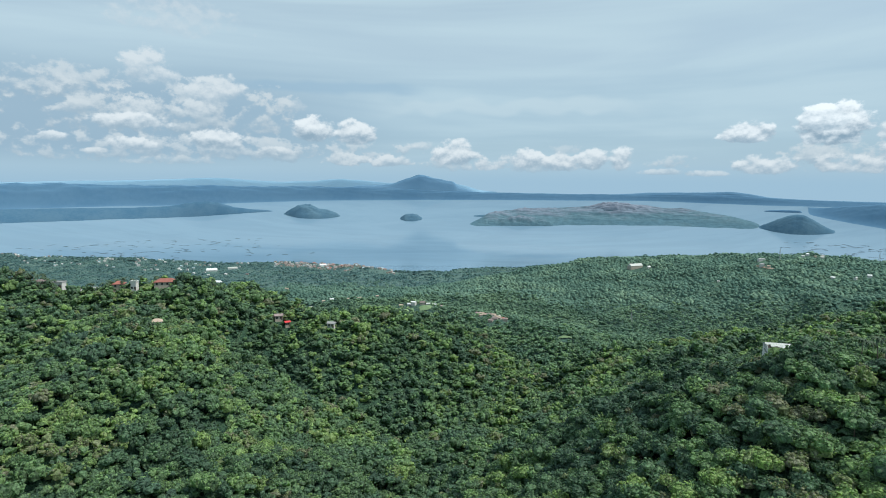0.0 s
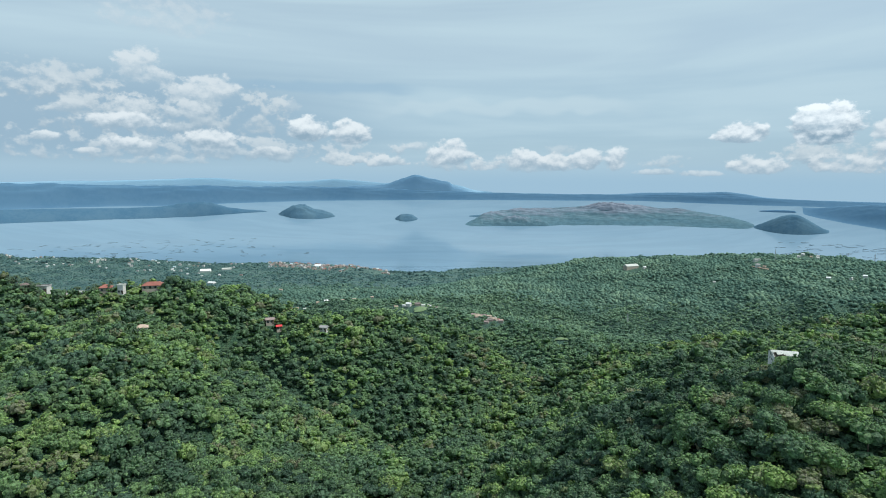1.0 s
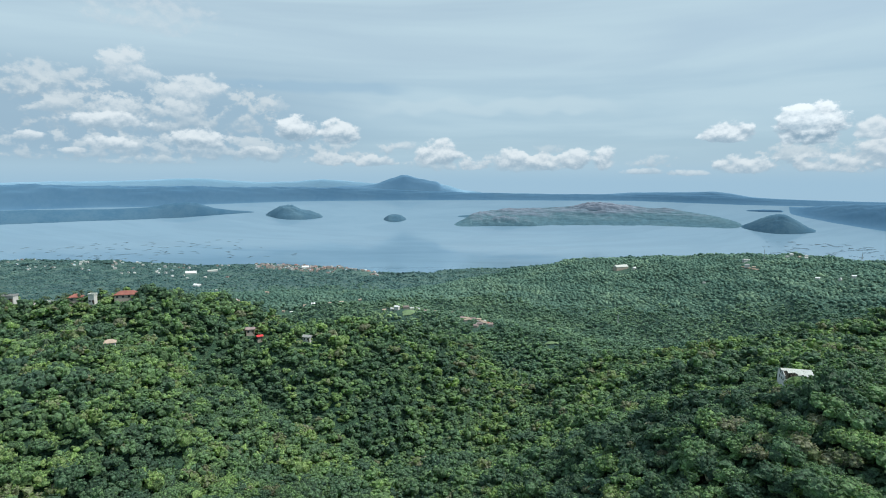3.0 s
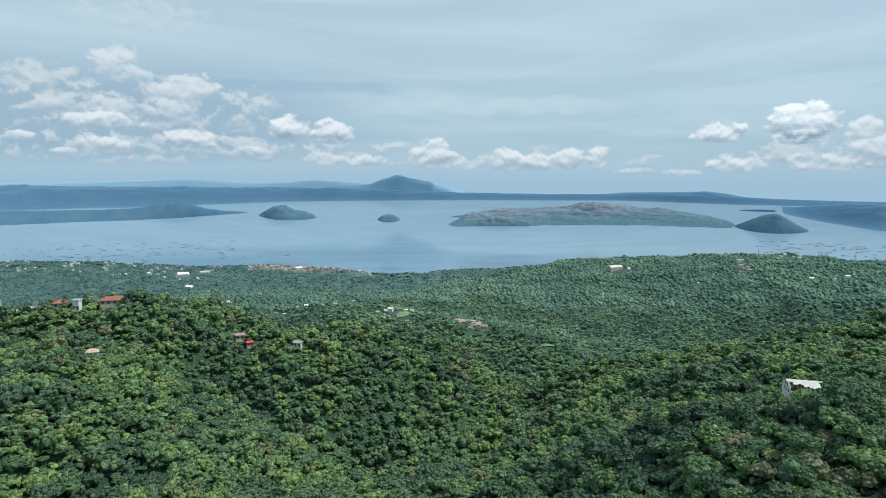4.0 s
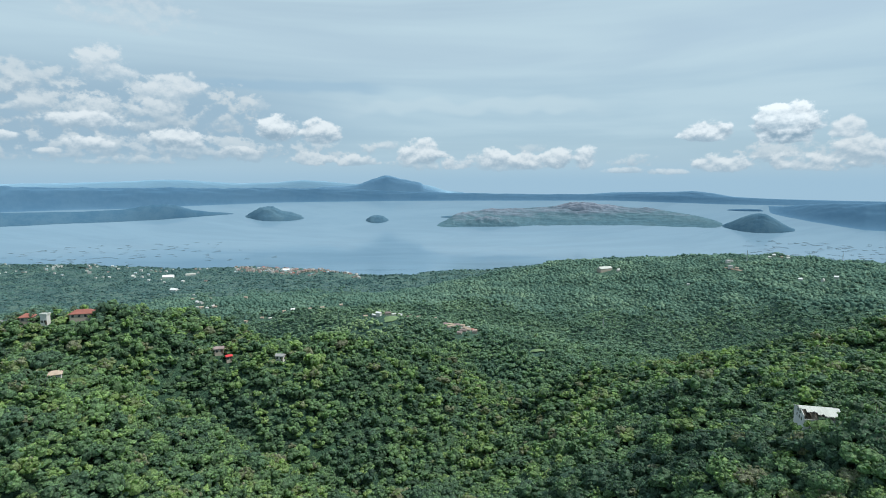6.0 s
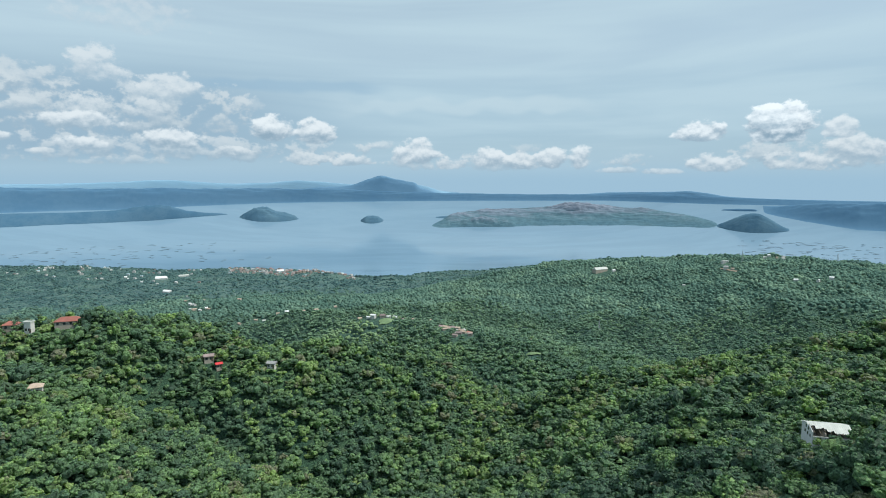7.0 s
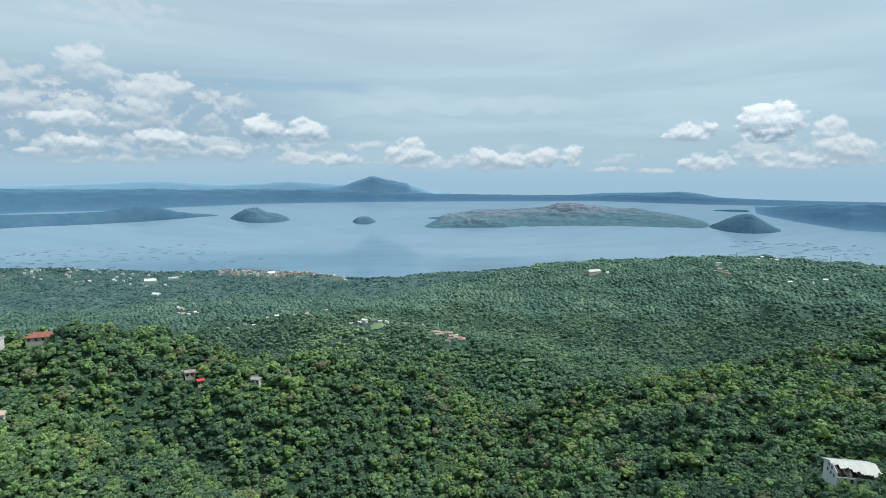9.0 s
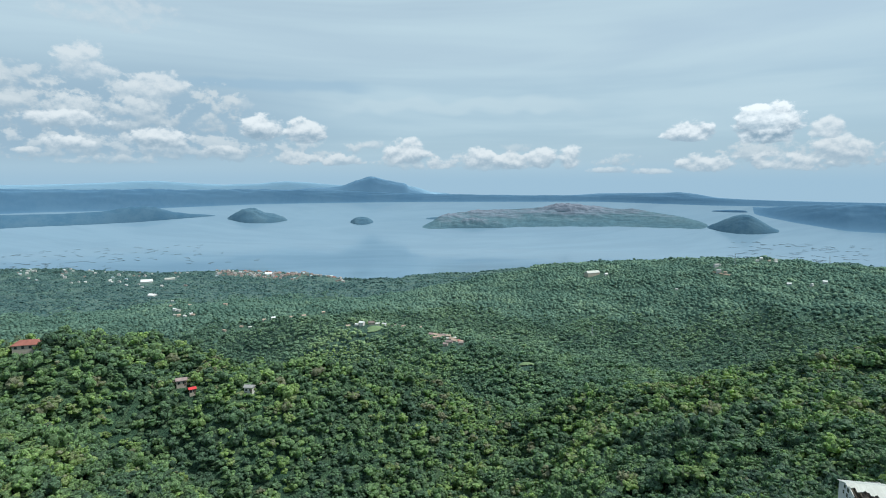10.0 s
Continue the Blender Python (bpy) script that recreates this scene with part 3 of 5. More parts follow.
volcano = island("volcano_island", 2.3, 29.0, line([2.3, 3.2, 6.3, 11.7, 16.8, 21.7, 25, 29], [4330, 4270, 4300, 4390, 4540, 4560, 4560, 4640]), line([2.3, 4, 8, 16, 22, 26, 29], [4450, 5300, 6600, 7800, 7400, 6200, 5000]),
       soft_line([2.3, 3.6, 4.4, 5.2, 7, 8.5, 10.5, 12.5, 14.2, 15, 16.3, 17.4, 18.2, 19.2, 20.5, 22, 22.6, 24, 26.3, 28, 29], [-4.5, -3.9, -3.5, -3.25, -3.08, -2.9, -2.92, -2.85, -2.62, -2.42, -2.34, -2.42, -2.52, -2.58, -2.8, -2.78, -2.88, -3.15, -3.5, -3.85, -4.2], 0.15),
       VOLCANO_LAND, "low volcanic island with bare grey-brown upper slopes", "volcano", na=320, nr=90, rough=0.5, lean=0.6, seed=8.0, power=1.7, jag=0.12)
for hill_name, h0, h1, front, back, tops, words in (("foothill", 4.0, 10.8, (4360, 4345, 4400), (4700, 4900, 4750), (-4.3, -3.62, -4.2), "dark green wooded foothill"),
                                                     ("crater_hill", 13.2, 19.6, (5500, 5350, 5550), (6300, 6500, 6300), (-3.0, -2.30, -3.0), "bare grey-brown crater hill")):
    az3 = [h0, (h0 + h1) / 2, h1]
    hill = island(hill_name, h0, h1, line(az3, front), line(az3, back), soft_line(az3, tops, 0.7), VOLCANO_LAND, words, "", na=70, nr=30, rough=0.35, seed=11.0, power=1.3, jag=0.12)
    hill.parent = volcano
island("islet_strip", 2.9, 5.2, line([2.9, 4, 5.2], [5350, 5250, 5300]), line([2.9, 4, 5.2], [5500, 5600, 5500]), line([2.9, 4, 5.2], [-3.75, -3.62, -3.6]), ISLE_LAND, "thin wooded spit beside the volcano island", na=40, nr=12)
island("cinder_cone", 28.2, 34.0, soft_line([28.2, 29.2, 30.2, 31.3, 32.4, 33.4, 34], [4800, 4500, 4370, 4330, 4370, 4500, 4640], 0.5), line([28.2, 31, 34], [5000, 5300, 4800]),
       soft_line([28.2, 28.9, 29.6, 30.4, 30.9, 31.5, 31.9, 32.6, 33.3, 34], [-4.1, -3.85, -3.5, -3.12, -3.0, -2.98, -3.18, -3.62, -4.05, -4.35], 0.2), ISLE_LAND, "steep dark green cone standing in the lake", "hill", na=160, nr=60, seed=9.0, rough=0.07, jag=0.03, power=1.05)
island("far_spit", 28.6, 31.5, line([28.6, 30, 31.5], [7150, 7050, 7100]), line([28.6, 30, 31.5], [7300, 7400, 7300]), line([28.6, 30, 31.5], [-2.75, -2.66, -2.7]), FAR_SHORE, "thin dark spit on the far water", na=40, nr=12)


# ---------- forest ----------
RNG = np.random.default_rng(7)


def ico(sub):
    bm = bmesh.new()
    bmesh.ops.create_icosphere(bm, subdivisions=sub, radius=1.0)
    v = np.array([q.co[:] for q in bm.verts])
    f = np.array([[q.index for q in fc.verts] for fc in bm.faces])
    bm.free()
    return v, f


ICO1 = ico(1)


def puffs_of(rng, n, flat):
    """Centres and radii of the leafy heaps that make up a crown of unit radius; its foot is at z = 0."""
    d, a = np.sqrt(rng.uniform(0.0, 0.8, n)), rng.uniform(0, 6.283, n)
    d[0] *= 0.3
    r = rng.uniform(0.22, 0.44, n)
    lean = rng.normal(0, 0.22, 2)
    x, y = np.cos(a) * d, np.sin(a) * d
    z = flat * (0.62 - 0.62 * d * d) + rng.uniform(-0.16, 0.2, n) + lean[0] * x + lean[1] * y
    return np.stack([x * rng.uniform(0.8, 1.2), y * rng.uniform(0.8, 1.2), z], 1), r


def clump_crown(rng, lobes, clumps, leaves, leaf, flat=0.9):
    """A crown of a few boughs, each set with many small leaf clumps, and loose leaf sprays on those. Returns leaf corners, and the vertices and triangles of the clumps."""
    d, a = np.sqrt(rng.uniform(0.02, 0.46, lobes)), np.arange(lobes) * 2.4 + rng.uniform(0, 1.2, lobes)
    d[0] *= 0.3
    r = rng.uniform(0.34, 0.54, lobes)
    c = np.stack([np.cos(a) * d, np.sin(a) * d, flat * (0.5 - 0.75 * d * d) + rng.uniform(-0.12, 0.14, lobes)], 1)
    k = rng.choice(lobes, clumps * 5, p=r**2 / (r**2).sum())
    n = rng.normal(size=(len(k), 3))
    n /= np.linalg.norm(n, axis=1, keepdims=True)
    n[:, 2] = np.where(n[:, 2] < -0.15, -n[:, 2], n[:, 2])
    squash = np.array((1, 1, 0.85))
    p = c[k] + n * r[k][:, None] * squash * rng.uniform(0.86, 1.12, (len(k), 1))
    buried = (np.linalg.norm((p[:, None] - c[None]) / squash, axis=2) < r[None] * 0.82).any(1)
    p, n = p[~buried][:clumps], n[~buried][:clumps]
    v0, f0 = ICO1
    size = rng.uniform(0.5, 1.0, len(p)) * 1.05 / math.sqrt(clumps)
    V, F, off = [], [], 0
    centre = v0[f0].mean(1)
    for q, m, s in zip(p, n, size):
        f = f0[centre @ m > -0.25]
        used = np.unique(f)
        V.append(q + v0[used] * s * np.array((1, 1, 0.78)) * rng.uniform(0.6, 1.35, (len(used), 1)))
        F.append(np.searchsorted(used, f) + off)
        off += len(used)
    up = f0[v0[f0][:, :, 2].max(1) > 0.3]
    used = np.unique(up)
    for q, s in zip(c, r):
        V.append(q + v0[used] * s * 0.9 * squash)
        F.append(np.searchsorted(used, up) + off)
        off += len(used)
    if not leaves:
        return None, np.concatenate(V), np.concatenate(F), c
    k = rng.integers(0, len(p), leaves)
    n2 = n[k] + rng.normal(size=(leaves, 3)) * 0.7
    n2 /= np.linalg.norm(n2, axis=1, keepdims=True)
    at = p[k] + n2 * size[k][:, None] * rng.uniform(0.85, 1.2, (leaves, 1))
    t = np.cross(n2, rng.normal(size=n2.shape))
    t /= np.linalg.norm(t, axis=1, keepdims=True)
    b = np.cross(n2, t)
    s = leaf * rng.uniform(0.6, 1.3, (leaves, 1))
    q = np.stack([at - t * s - b * s * 0.5, at + b * s * -0.75 + t * s * 0.4, at + t * s + b * s * 0.5 - n2 * s * 0.35, at - t * s * 0.35 + b * s * 0.8], 1)
    return q, np.concatenate(V), np.concatenate(F), c


def core_of(c, r, sub, k=0.86, most=4, dome=0.74):
    """The inside of a crown: rough heaps under the leaves, open below."""
    v0, f0 = sub
    keep = v0[f0][:, :, 2].max(1) > 0.05
    f0 = f0[keep]
    used = np.unique(f0)
    v0, f0 = v0[used], np.searchsorted(used, f0)
    squash = np.tile((1, 1, 0.8), (len(r), 1))
    if most < len(r):
        big = np.argsort(-r)[:most - 1]
        low = np.array([[0, 0, c[:, 2].mean() - (0.42 if most > 1 else 0.2)]])
        c, r = np.concatenate([low, c[big]]), np.concatenate([[dome / k], r[big]])
        squash = np.tile((1, 1, 0.8), (len(r), 1))
        squash[0, 2] = 0.42 if most > 1 else 0.62
    v = c[:, None] + v0[None] * r[:, None, None] * k * squash[:, None]
    v = v + RNG.normal(0, 0.07, v.shape) * np.minimum(r, 0.6)[:, None, None] * 1.6
    f = (f0[None] + (np.arange(len(r)) * len(v0))[:, None, None]).reshape(-1, 3)
    return v.reshape(-1, 3), f


def scatter(step, r0, r1, a0=-43.0, a1=43.0, jitter=0.45):
    """Jittered places in a sector of the plan."""
    n = int(2 * r1 / step) + 2
    g = np.arange(-n // 2, n // 2 + 1) * step
    X, Y = np.meshgrid(g, g)
    X = X + (np.arange(len(g)) % 2)[:, None] * step / 2
    X, Y = X.ravel() + RNG.uniform(-jitter, jitter, X.size) * step, Y.ravel() + RNG.uniform(-jitter, jitter, Y.size) * step
    r, a = np.hypot(X, Y), np.degrees(np.arctan2(X, Y))
    keep = (r > r0) & (r < r1) & (a > a0) & (a < a1)
    return X[keep], Y[keep]


# ---------- where houses stand ----------
# x, y, length, depth, wall height, turn, wall, roof, shape
RIDGE_HOUSES = [
    (-258, 374, 5.3, 4.6, 2.9, 10, "white", "rust", "hip"),
    (-247, 375, 6.6, 5.3, 3.4, 5, "white", "grey", "flat"),
    (-237, 376, 5.3, 4.6, 3.0, -4, "white", "grey", "flat"),
    (-223, 378, 8.6, 4.0, 2.9, 6, "white", "pale", "flat"),
    (-208, 375, 6.4, 5.3, 2.6, 12, "cream", "red", "hip"),
    (-195, 369, 3.4, 3.4, 5.2, 0, "white", "pale", "flat"),
    (-179, 377, 12.5, 6.2, 2.6, 14, "cream", "red", "hip"),
    (-149, 405, 4.6, 4.0, 2.6, 20, "cream", "red", "hip"),
    (-200, 267, 5.3, 3.6, 2.9, -10, "cream", "blue", "gable"),
    (-135, 273, 4.6, 3.6, 3.2, 24, "white", "tan", "hip"),
    (-110, 389, 5.0, 3.4, 2.8, 18, "cream", "pink", "gable"),
    (-103, 384, 3.1, 2.5, 2.6, 30, "cream", "scarlet", "gable"),
    (-75, 391, 4.6, 3.4, 2.7, -12, "white", "grey", "gable"),
]
HAMLET = [(-69, 971), (-55, 960), (-47, 953), (-33, 957), (-24, 964), (-14, 970), (1, 983), (15, 981), (24, 990), (32, 1002), (41, 990), (56, 895), (61, 886), (70, 888), (78, 879), (66, 868), (74, 864), (83, 859), (80, 846), (87, 837), (81, 827), (89, 819), (74, 818), (68, 810), (87, 803), (57, 849)]
HILL_HOUSES = [(-547, 1546), (-457, 1350), (-470, 1362), (-457, 1324), (-440, 1300), (-423, 1285), (-412, 1290), (-404, 1279), (-304, 1141), (-277, 1153), (-261, 1149), (-186, 1154),
               (-168, 1174), (-136, 1214), (-240, 1171), (-222, 1166), (576, 1217), (697, 1276), (704, 1262), (722, 1332), (735, 1340), (866, 1391), (872, 1370), (884, 1364), (852, 1384),
               (895, 1380), (775, 1158), (786, 1110), (820, 1120), (178, 864), (157, 950), (492, 1395), (-380, 1420), (-520, 1600), (-600, 1700)]
HALLS = [(465, 1412, 34, 14, 7, 20, "cream", "pale"), (-846, 2144, 36, 20, 4, 12, "white", "white"), (-719, 1868, 22, 14, 4, -20, "white", "white"), (-462, 2266, 24, 16, 6, 8, "white", "white"), (-790, 2200, 34, 10, 4, 30, "white", "pale")]
TOWN = []
_town = np.random.default_rng(3)
for _n, _a0, _a1, _d0, _d1 in ((150, -16.0, -8.5, 25, 190), (45, -8.5, -4.6, 15, 90), (70, -37.0, -18.0, 40, 420)):
    for _ in range(_n):
        _a = _town.uniform(_a0, _a1)
        _r = np.interp(_a, SHORE_AZ, SHORE_R) - _d0 - (_d1 - _d0) * _town.random() ** 1.3
        TOWN.append((math.sin(math.radians(_a)) * _r, math.cos(math.radians(_a)) * _r))
BARN = (112.0, 191.5, -17.0)

# x, y, radius of places with no trees
CLEAR = [(h[0] * k, h[1] * k, 0.42 * max(h[2], h[3]) + 0.2) for h in RIDGE_HOUSES for k in ((1.0, 0.985) if h[1] < 340 or h[0] > -130 else (1.0,))]
CLEAR += [(h[0] * k, h[1] * k, 7.0) for h in HAMLET for k in (1.0, 0.985)]
CLEAR += [(*h, 8.0) for h in HILL_HOUSES] + [(h[0] * 0.99, h[1] * 0.99, 7.0) for h in HILL_HOUSES]
CLEAR += [(h[0], h[1], h[2] * 0.75) for h in HALLS] + [(h[0] * 0.985, h[1] * 0.985, 20.0) for h in HALLS] + [(*h, 9.0) for h in TOWN]
CLEAR += [(121.0, 187.0, 5.0), (117.0, 183.0, 4.5), (124.0, 194.0, 4.0), (118.0, 194.0, 4.2), (120.0, 190.0, 4.2), (115.5, 185.0, 4.2), (120.0, 181.0, 4.6), (118.0, 177.0, 4.0), (124.5, 175.0, 4.6), (122.0, 171.0, 4.0), (129.0, 168.5, 4.4), (112.0, 182.0, 3.6), (105.0, 187.5, 4.2), (109.5, 184.5, 4.0), (106.6, 190.7, 4.3), (110.8, 190.3, 4.3), (115.0, 189.8, 4.3), (118.7, 187.5, 3.4), (116.4, 184.2, 2.8), (113.1, 184.7, 2.2), (122.5, 182.3, 2.4), (127.2, 176.7, 2.2), (120.6, 197.3, 2.8)]
CLEAR += [(-36, 936, 9), (-22, 932, 10), (-10, 930, 9), (-24, 920, 10), (146, 709, 6), (156, 707, 6), (150, 700, 6)]


def cleared(x, y):
    m = np.zeros(len(x), bool)
    for cx, cy, cr in CLEAR:
        m |= np.hypot(x - cx, y - cy) < cr
    return m


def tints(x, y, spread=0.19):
    # cloud shadow on the ruin spur is painted as a darker leaf tint
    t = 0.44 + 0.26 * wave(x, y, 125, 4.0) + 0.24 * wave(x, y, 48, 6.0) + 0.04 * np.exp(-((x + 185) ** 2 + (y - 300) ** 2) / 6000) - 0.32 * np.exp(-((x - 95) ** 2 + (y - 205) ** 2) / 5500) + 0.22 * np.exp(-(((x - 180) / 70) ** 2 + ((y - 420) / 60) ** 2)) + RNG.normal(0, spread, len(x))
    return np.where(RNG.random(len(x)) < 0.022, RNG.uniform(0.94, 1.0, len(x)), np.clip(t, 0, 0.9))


def broad_tints(x, y):
    t = 0.42 + 0.30 * wave(x, y, 340, 2.6) + 0.26 * wave(x, y, 120, 4.4) 
    # bright growth and sun on the grassy spur, side-valley shade: all put into tint
    along = np.clip(((x + 44) * -141 + (y - 956) * -193) / 57130.0, 0, 1)
    t = t + 0.7 * np.exp(-(np.hypot(x + 44 + 141 * along, y - 956 + 193 * along) / 50) ** 2) - 0.35 * np.exp(-(((x + 300) / 110) ** 2 + ((y - 950) / 160) ** 2))
    t = t - 0.22 * np.clip((y - 1000) / 300, 0, 1) * np.clip((150 - x) / 300, 0, 1)
    return np.clip(t + RNG.normal(0, 0.12, len(x)), 0, 1)


def wooded(x, y):
    """Woods with clearings, more of them on the low plain."""
    open_ = wave(x, y, 150, 8.0) + 0.6 * wave(x, y, 55, 3.3) + 0.35 * np.clip(1 - height(x, y) / 60, -0.5, 1)
    return RNG.random(len(x)) > np.clip((open_ - 0.35) * 2.2, 0, 0.85)


def in_sight(x, y):
    """Which places are not hidden behind a ridge for an eye high over the valley."""
    z = height(x, y) + 9
    seen = np.zeros(len(x), bool)
    aim = np.degrees(np.arctan2(x, y))
    for ex, ey, ez in ((0, 0, 352), (2, 37, 358), (5.5, 72, 368)):
        ok = (ez - z < 0.62 * np.hypot(x - ex, y - ey)) & (np.abs(aim) < 46)
        for k in np.linspace(0.12, 0.95, 40):
            px, py, pz = ex + (x - ex) * k, ey + (y - ey) * k, ez + (z - ez) * k
            ok &= height(px, py) + 1 < pz
        seen |= ok
    return seen


def sizes(n, lo, hi):
    return lo + (hi - lo) * RNG.beta(1.3, 2.5, n)


def room(x, y):
    """How large a crown may grow beside the clearings."""
    most = np.full(len(x), 99.0)
    for cx, cy, cr in CLEAR:
        most = np.minimum(most, np.maximum(np.hypot(x - cx, y - cy) - cr, 0) * 0.7 + 1.6)
    return most


def place_leafy(name, xs, ys, protos, size, lift, mat, label, tint_fn=tints, tall=(0.7, 1.35), smooth=False):
    """Many crowns of one belt of forest: one mesh of loose leaf sprays, one of boughs and clumps."""
    n = len(xs)
    kind = RNG.integers(0, len(protos), n)
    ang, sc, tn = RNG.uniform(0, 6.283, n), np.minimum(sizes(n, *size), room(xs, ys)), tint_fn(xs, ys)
    hz = RNG.uniform(*tall, n)
    base = height(xs, ys) + sc * lift * RNG.uniform(0.5, 1.6, n) - 0.6
    spot = np.stack([xs, ys, base], 1)
    drawn = draw_in(spot)
    near_by = np.linalg.norm(drawn - HUB, axis=1) / np.linalg.norm(spot - HUB, axis=1)
    xs, ys, base = drawn.T
    sc = sc * near_by
    V, T, CV, CF, CT, off = [], [], [], [], [], 0
    for k, (q, cv, cf) in enumerate(protos):
        m = np.where(kind == k)[0]
        if not len(m):
            continue
        co, si = np.cos(ang[m]), np.sin(ang[m])

        def put(p):
            o = np.empty((len(m), len(p), 3), np.float32)
            o[..., 0] = (co[:, None] * p[None, :, 0] - si[:, None] * p[None, :, 1]) * sc[m, None] + xs[m, None]
            o[..., 1] = (si[:, None] * p[None, :, 0] + co[:, None] * p[None, :, 1]) * sc[m, None] + ys[m, None]
            o[..., 2] = p[None, :, 2] * (sc[m] * hz[m])[:, None] + base[m, None]
            return o
        if q is not None:
            V.append(put(q.reshape(-1, 3)).reshape(-1, 3))
            T.append(np.repeat(tn[m], len(q)))
        CV.append(put(cv).reshape(-1, 3))
        CF.append((cf[None] + (off + np.arange(len(m)) * len(cv))[:, None, None]).reshape(-1, 3))
        CT.append(np.repeat(tn[m], len(cf)))
        off += len(m) * len(cv)
    if V:
        V = np.concatenate(V)
        ob = new(name, mesh_from(name, V, np.arange(len(V)).reshape(-1, 4), mat, np.concatenate(T)))
        tagged(ob, label, "forest", kind="stuff")
    core = new(name + "_boughs" if len(V) else name, mesh_from(name, np.concatenate(CV), np.concatenate(CF), mat, np.concatenate(CT), smooth=smooth))
    tagged(core, label, "forest", kind="stuff")
    return xs, ys, base, sc


def protos_leafy(n, lobes, clumps, leaves, leaf):
    return [clump_crown(RNG, lobes[k % len(lobes)], clumps, leaves, leaf, RNG.uniform(0.6, 1.15))[:3] for k in range(n)]


def protos_lumpy(n, puffs, sub, most):
    """Crowns seen from far: heaps alone, roughened."""
    out = []
    for k in range(n):
        c, r = puffs_of(RNG, puffs, RNG.uniform(0.7, 1.0))
        v, f = core_of(c, r, sub, 1.2, most, 0.85)
        v = v + RNG.normal(0, 0.11, v.shape)
        out.append((None, v, f))
    return out


# low bushes and young trees that close the ground between the trunks
low_lumps = []
for _ in range(12):
    v, f = core_of(*puffs_of(RNG, 4, 0.8), ICO1, 1.15, 5, 0.8)
    low_lumps.append((None, v + RNG.normal(0, 0.085, v.shape), f))
far_lumps = [(None, *core_of(*puffs_of(RNG, 3, 0.8), ICO1, 1.25, 2, 0.8)) for _ in range(10)]
for name, step, r0, r1, mat in (("near_undergrowth", 3.1, 100, 330, "near"), ("slope_undergrowth", 3.9, 330, 640, "near"), ("vale_undergrowth", 5.0, 640, 900, "vale")):
    x, y = scatter(step, r0, r1)
    m = ~cleared(x, y) & in_sight(x, y)
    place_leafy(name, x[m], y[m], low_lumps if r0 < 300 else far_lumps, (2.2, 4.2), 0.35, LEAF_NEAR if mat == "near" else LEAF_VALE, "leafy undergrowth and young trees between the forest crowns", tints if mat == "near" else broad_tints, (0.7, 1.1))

x, y = scatter(4.9, 60, 330)
m = ~cleared(x, y) & in_sight(x, y)
x, y = x[m], y[m]
r = np.hypot(x, y)
single = np.where((r > 112) & (r < 190) & (np.abs(np.degrees(np.arctan2(x, y))) < 41))[0]
single = single[np.argsort(r[single])][:300]
SINGLE = np.stack([x[single], y[single]], 1)
rest = np.setdiff1d(np.arange(len(x)), single)
near = rest[r[rest] < 240]
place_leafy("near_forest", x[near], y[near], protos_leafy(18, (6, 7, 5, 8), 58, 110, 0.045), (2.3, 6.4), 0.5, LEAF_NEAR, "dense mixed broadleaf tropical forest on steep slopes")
near = rest[r[rest] >= 240]
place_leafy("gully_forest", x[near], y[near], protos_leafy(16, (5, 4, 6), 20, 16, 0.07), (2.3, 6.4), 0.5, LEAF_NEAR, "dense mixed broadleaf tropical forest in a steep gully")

x, y = scatter(9.8, 0, 190, -180, 180)
m = ~in_sight(x, y) & ~cleared(x, y)
place_leafy("hilltop_forest", x[m], y[m], protos_leafy(8, (4, 5), 12, 0, 0.1), (4.5, 10.0), 0.5, LEAF_NEAR, "dense broadleaf forest below the crater rim")


def band(step, r0, r1, blur):
    """Tree places in a belt of the plan whose edges wander and mingle with the next belt."""
    x, y = scatter(step, max(330, r0 - 2 * blur), r1 + 2 * blur)
    r = np.hypot(x, y)
    edge = wave(x, y, 230, 1.3) * blur + RNG.normal(0, blur * 0.35, len(x))
    m = (r + edge > r0) & (r + edge < r1) & (r >= 330) & ~cleared(x, y)
    x, y = x[m], y[m]
    m = in_sight(x, y) & (height(x, y) > 3)
    return x[m], y[m]


x, y = band(5.4, 200, 640, 45)
place_leafy("slope_forest", x, y, protos_leafy(14, (3, 2, 4), 10, 0, 0.1), (2.4, 6.8), 0.5, LEAF_NEAR, "dense mixed broadleaf tropical forest on ridges")
x, y = band(5.6, 640, 850, 45)
place_leafy("vale_forest", x, y, protos_leafy(12, (2, 3), 8, 0, 0.1), (2.5, 6.8), 0.5, LEAF_VALE, "dense green forest along the valley floor", broad_tints, (0.75, 1.25))
x, y = band(7.0, 850, 1180, 60)
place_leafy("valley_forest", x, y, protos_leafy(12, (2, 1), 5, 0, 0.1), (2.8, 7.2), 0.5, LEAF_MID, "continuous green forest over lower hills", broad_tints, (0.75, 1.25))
x, y = band(7.2, 1180, 1800, 90)
m = wooded(x, y)
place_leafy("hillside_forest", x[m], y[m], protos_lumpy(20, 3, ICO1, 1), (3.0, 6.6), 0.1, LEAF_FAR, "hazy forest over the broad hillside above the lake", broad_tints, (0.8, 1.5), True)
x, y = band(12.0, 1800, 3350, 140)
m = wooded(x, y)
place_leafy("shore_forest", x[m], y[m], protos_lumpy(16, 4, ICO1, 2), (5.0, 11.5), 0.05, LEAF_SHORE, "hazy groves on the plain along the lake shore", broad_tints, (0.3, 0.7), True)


# ---------- single trees on the nearest slopes ----------
def tri_faces(q):
    n = len(q)
    i = np.arange(n)[:, None] * 4
    return np.concatenate([i + np.array([[0, 1, 2]]), i + np.array([[0, 2, 3]])])


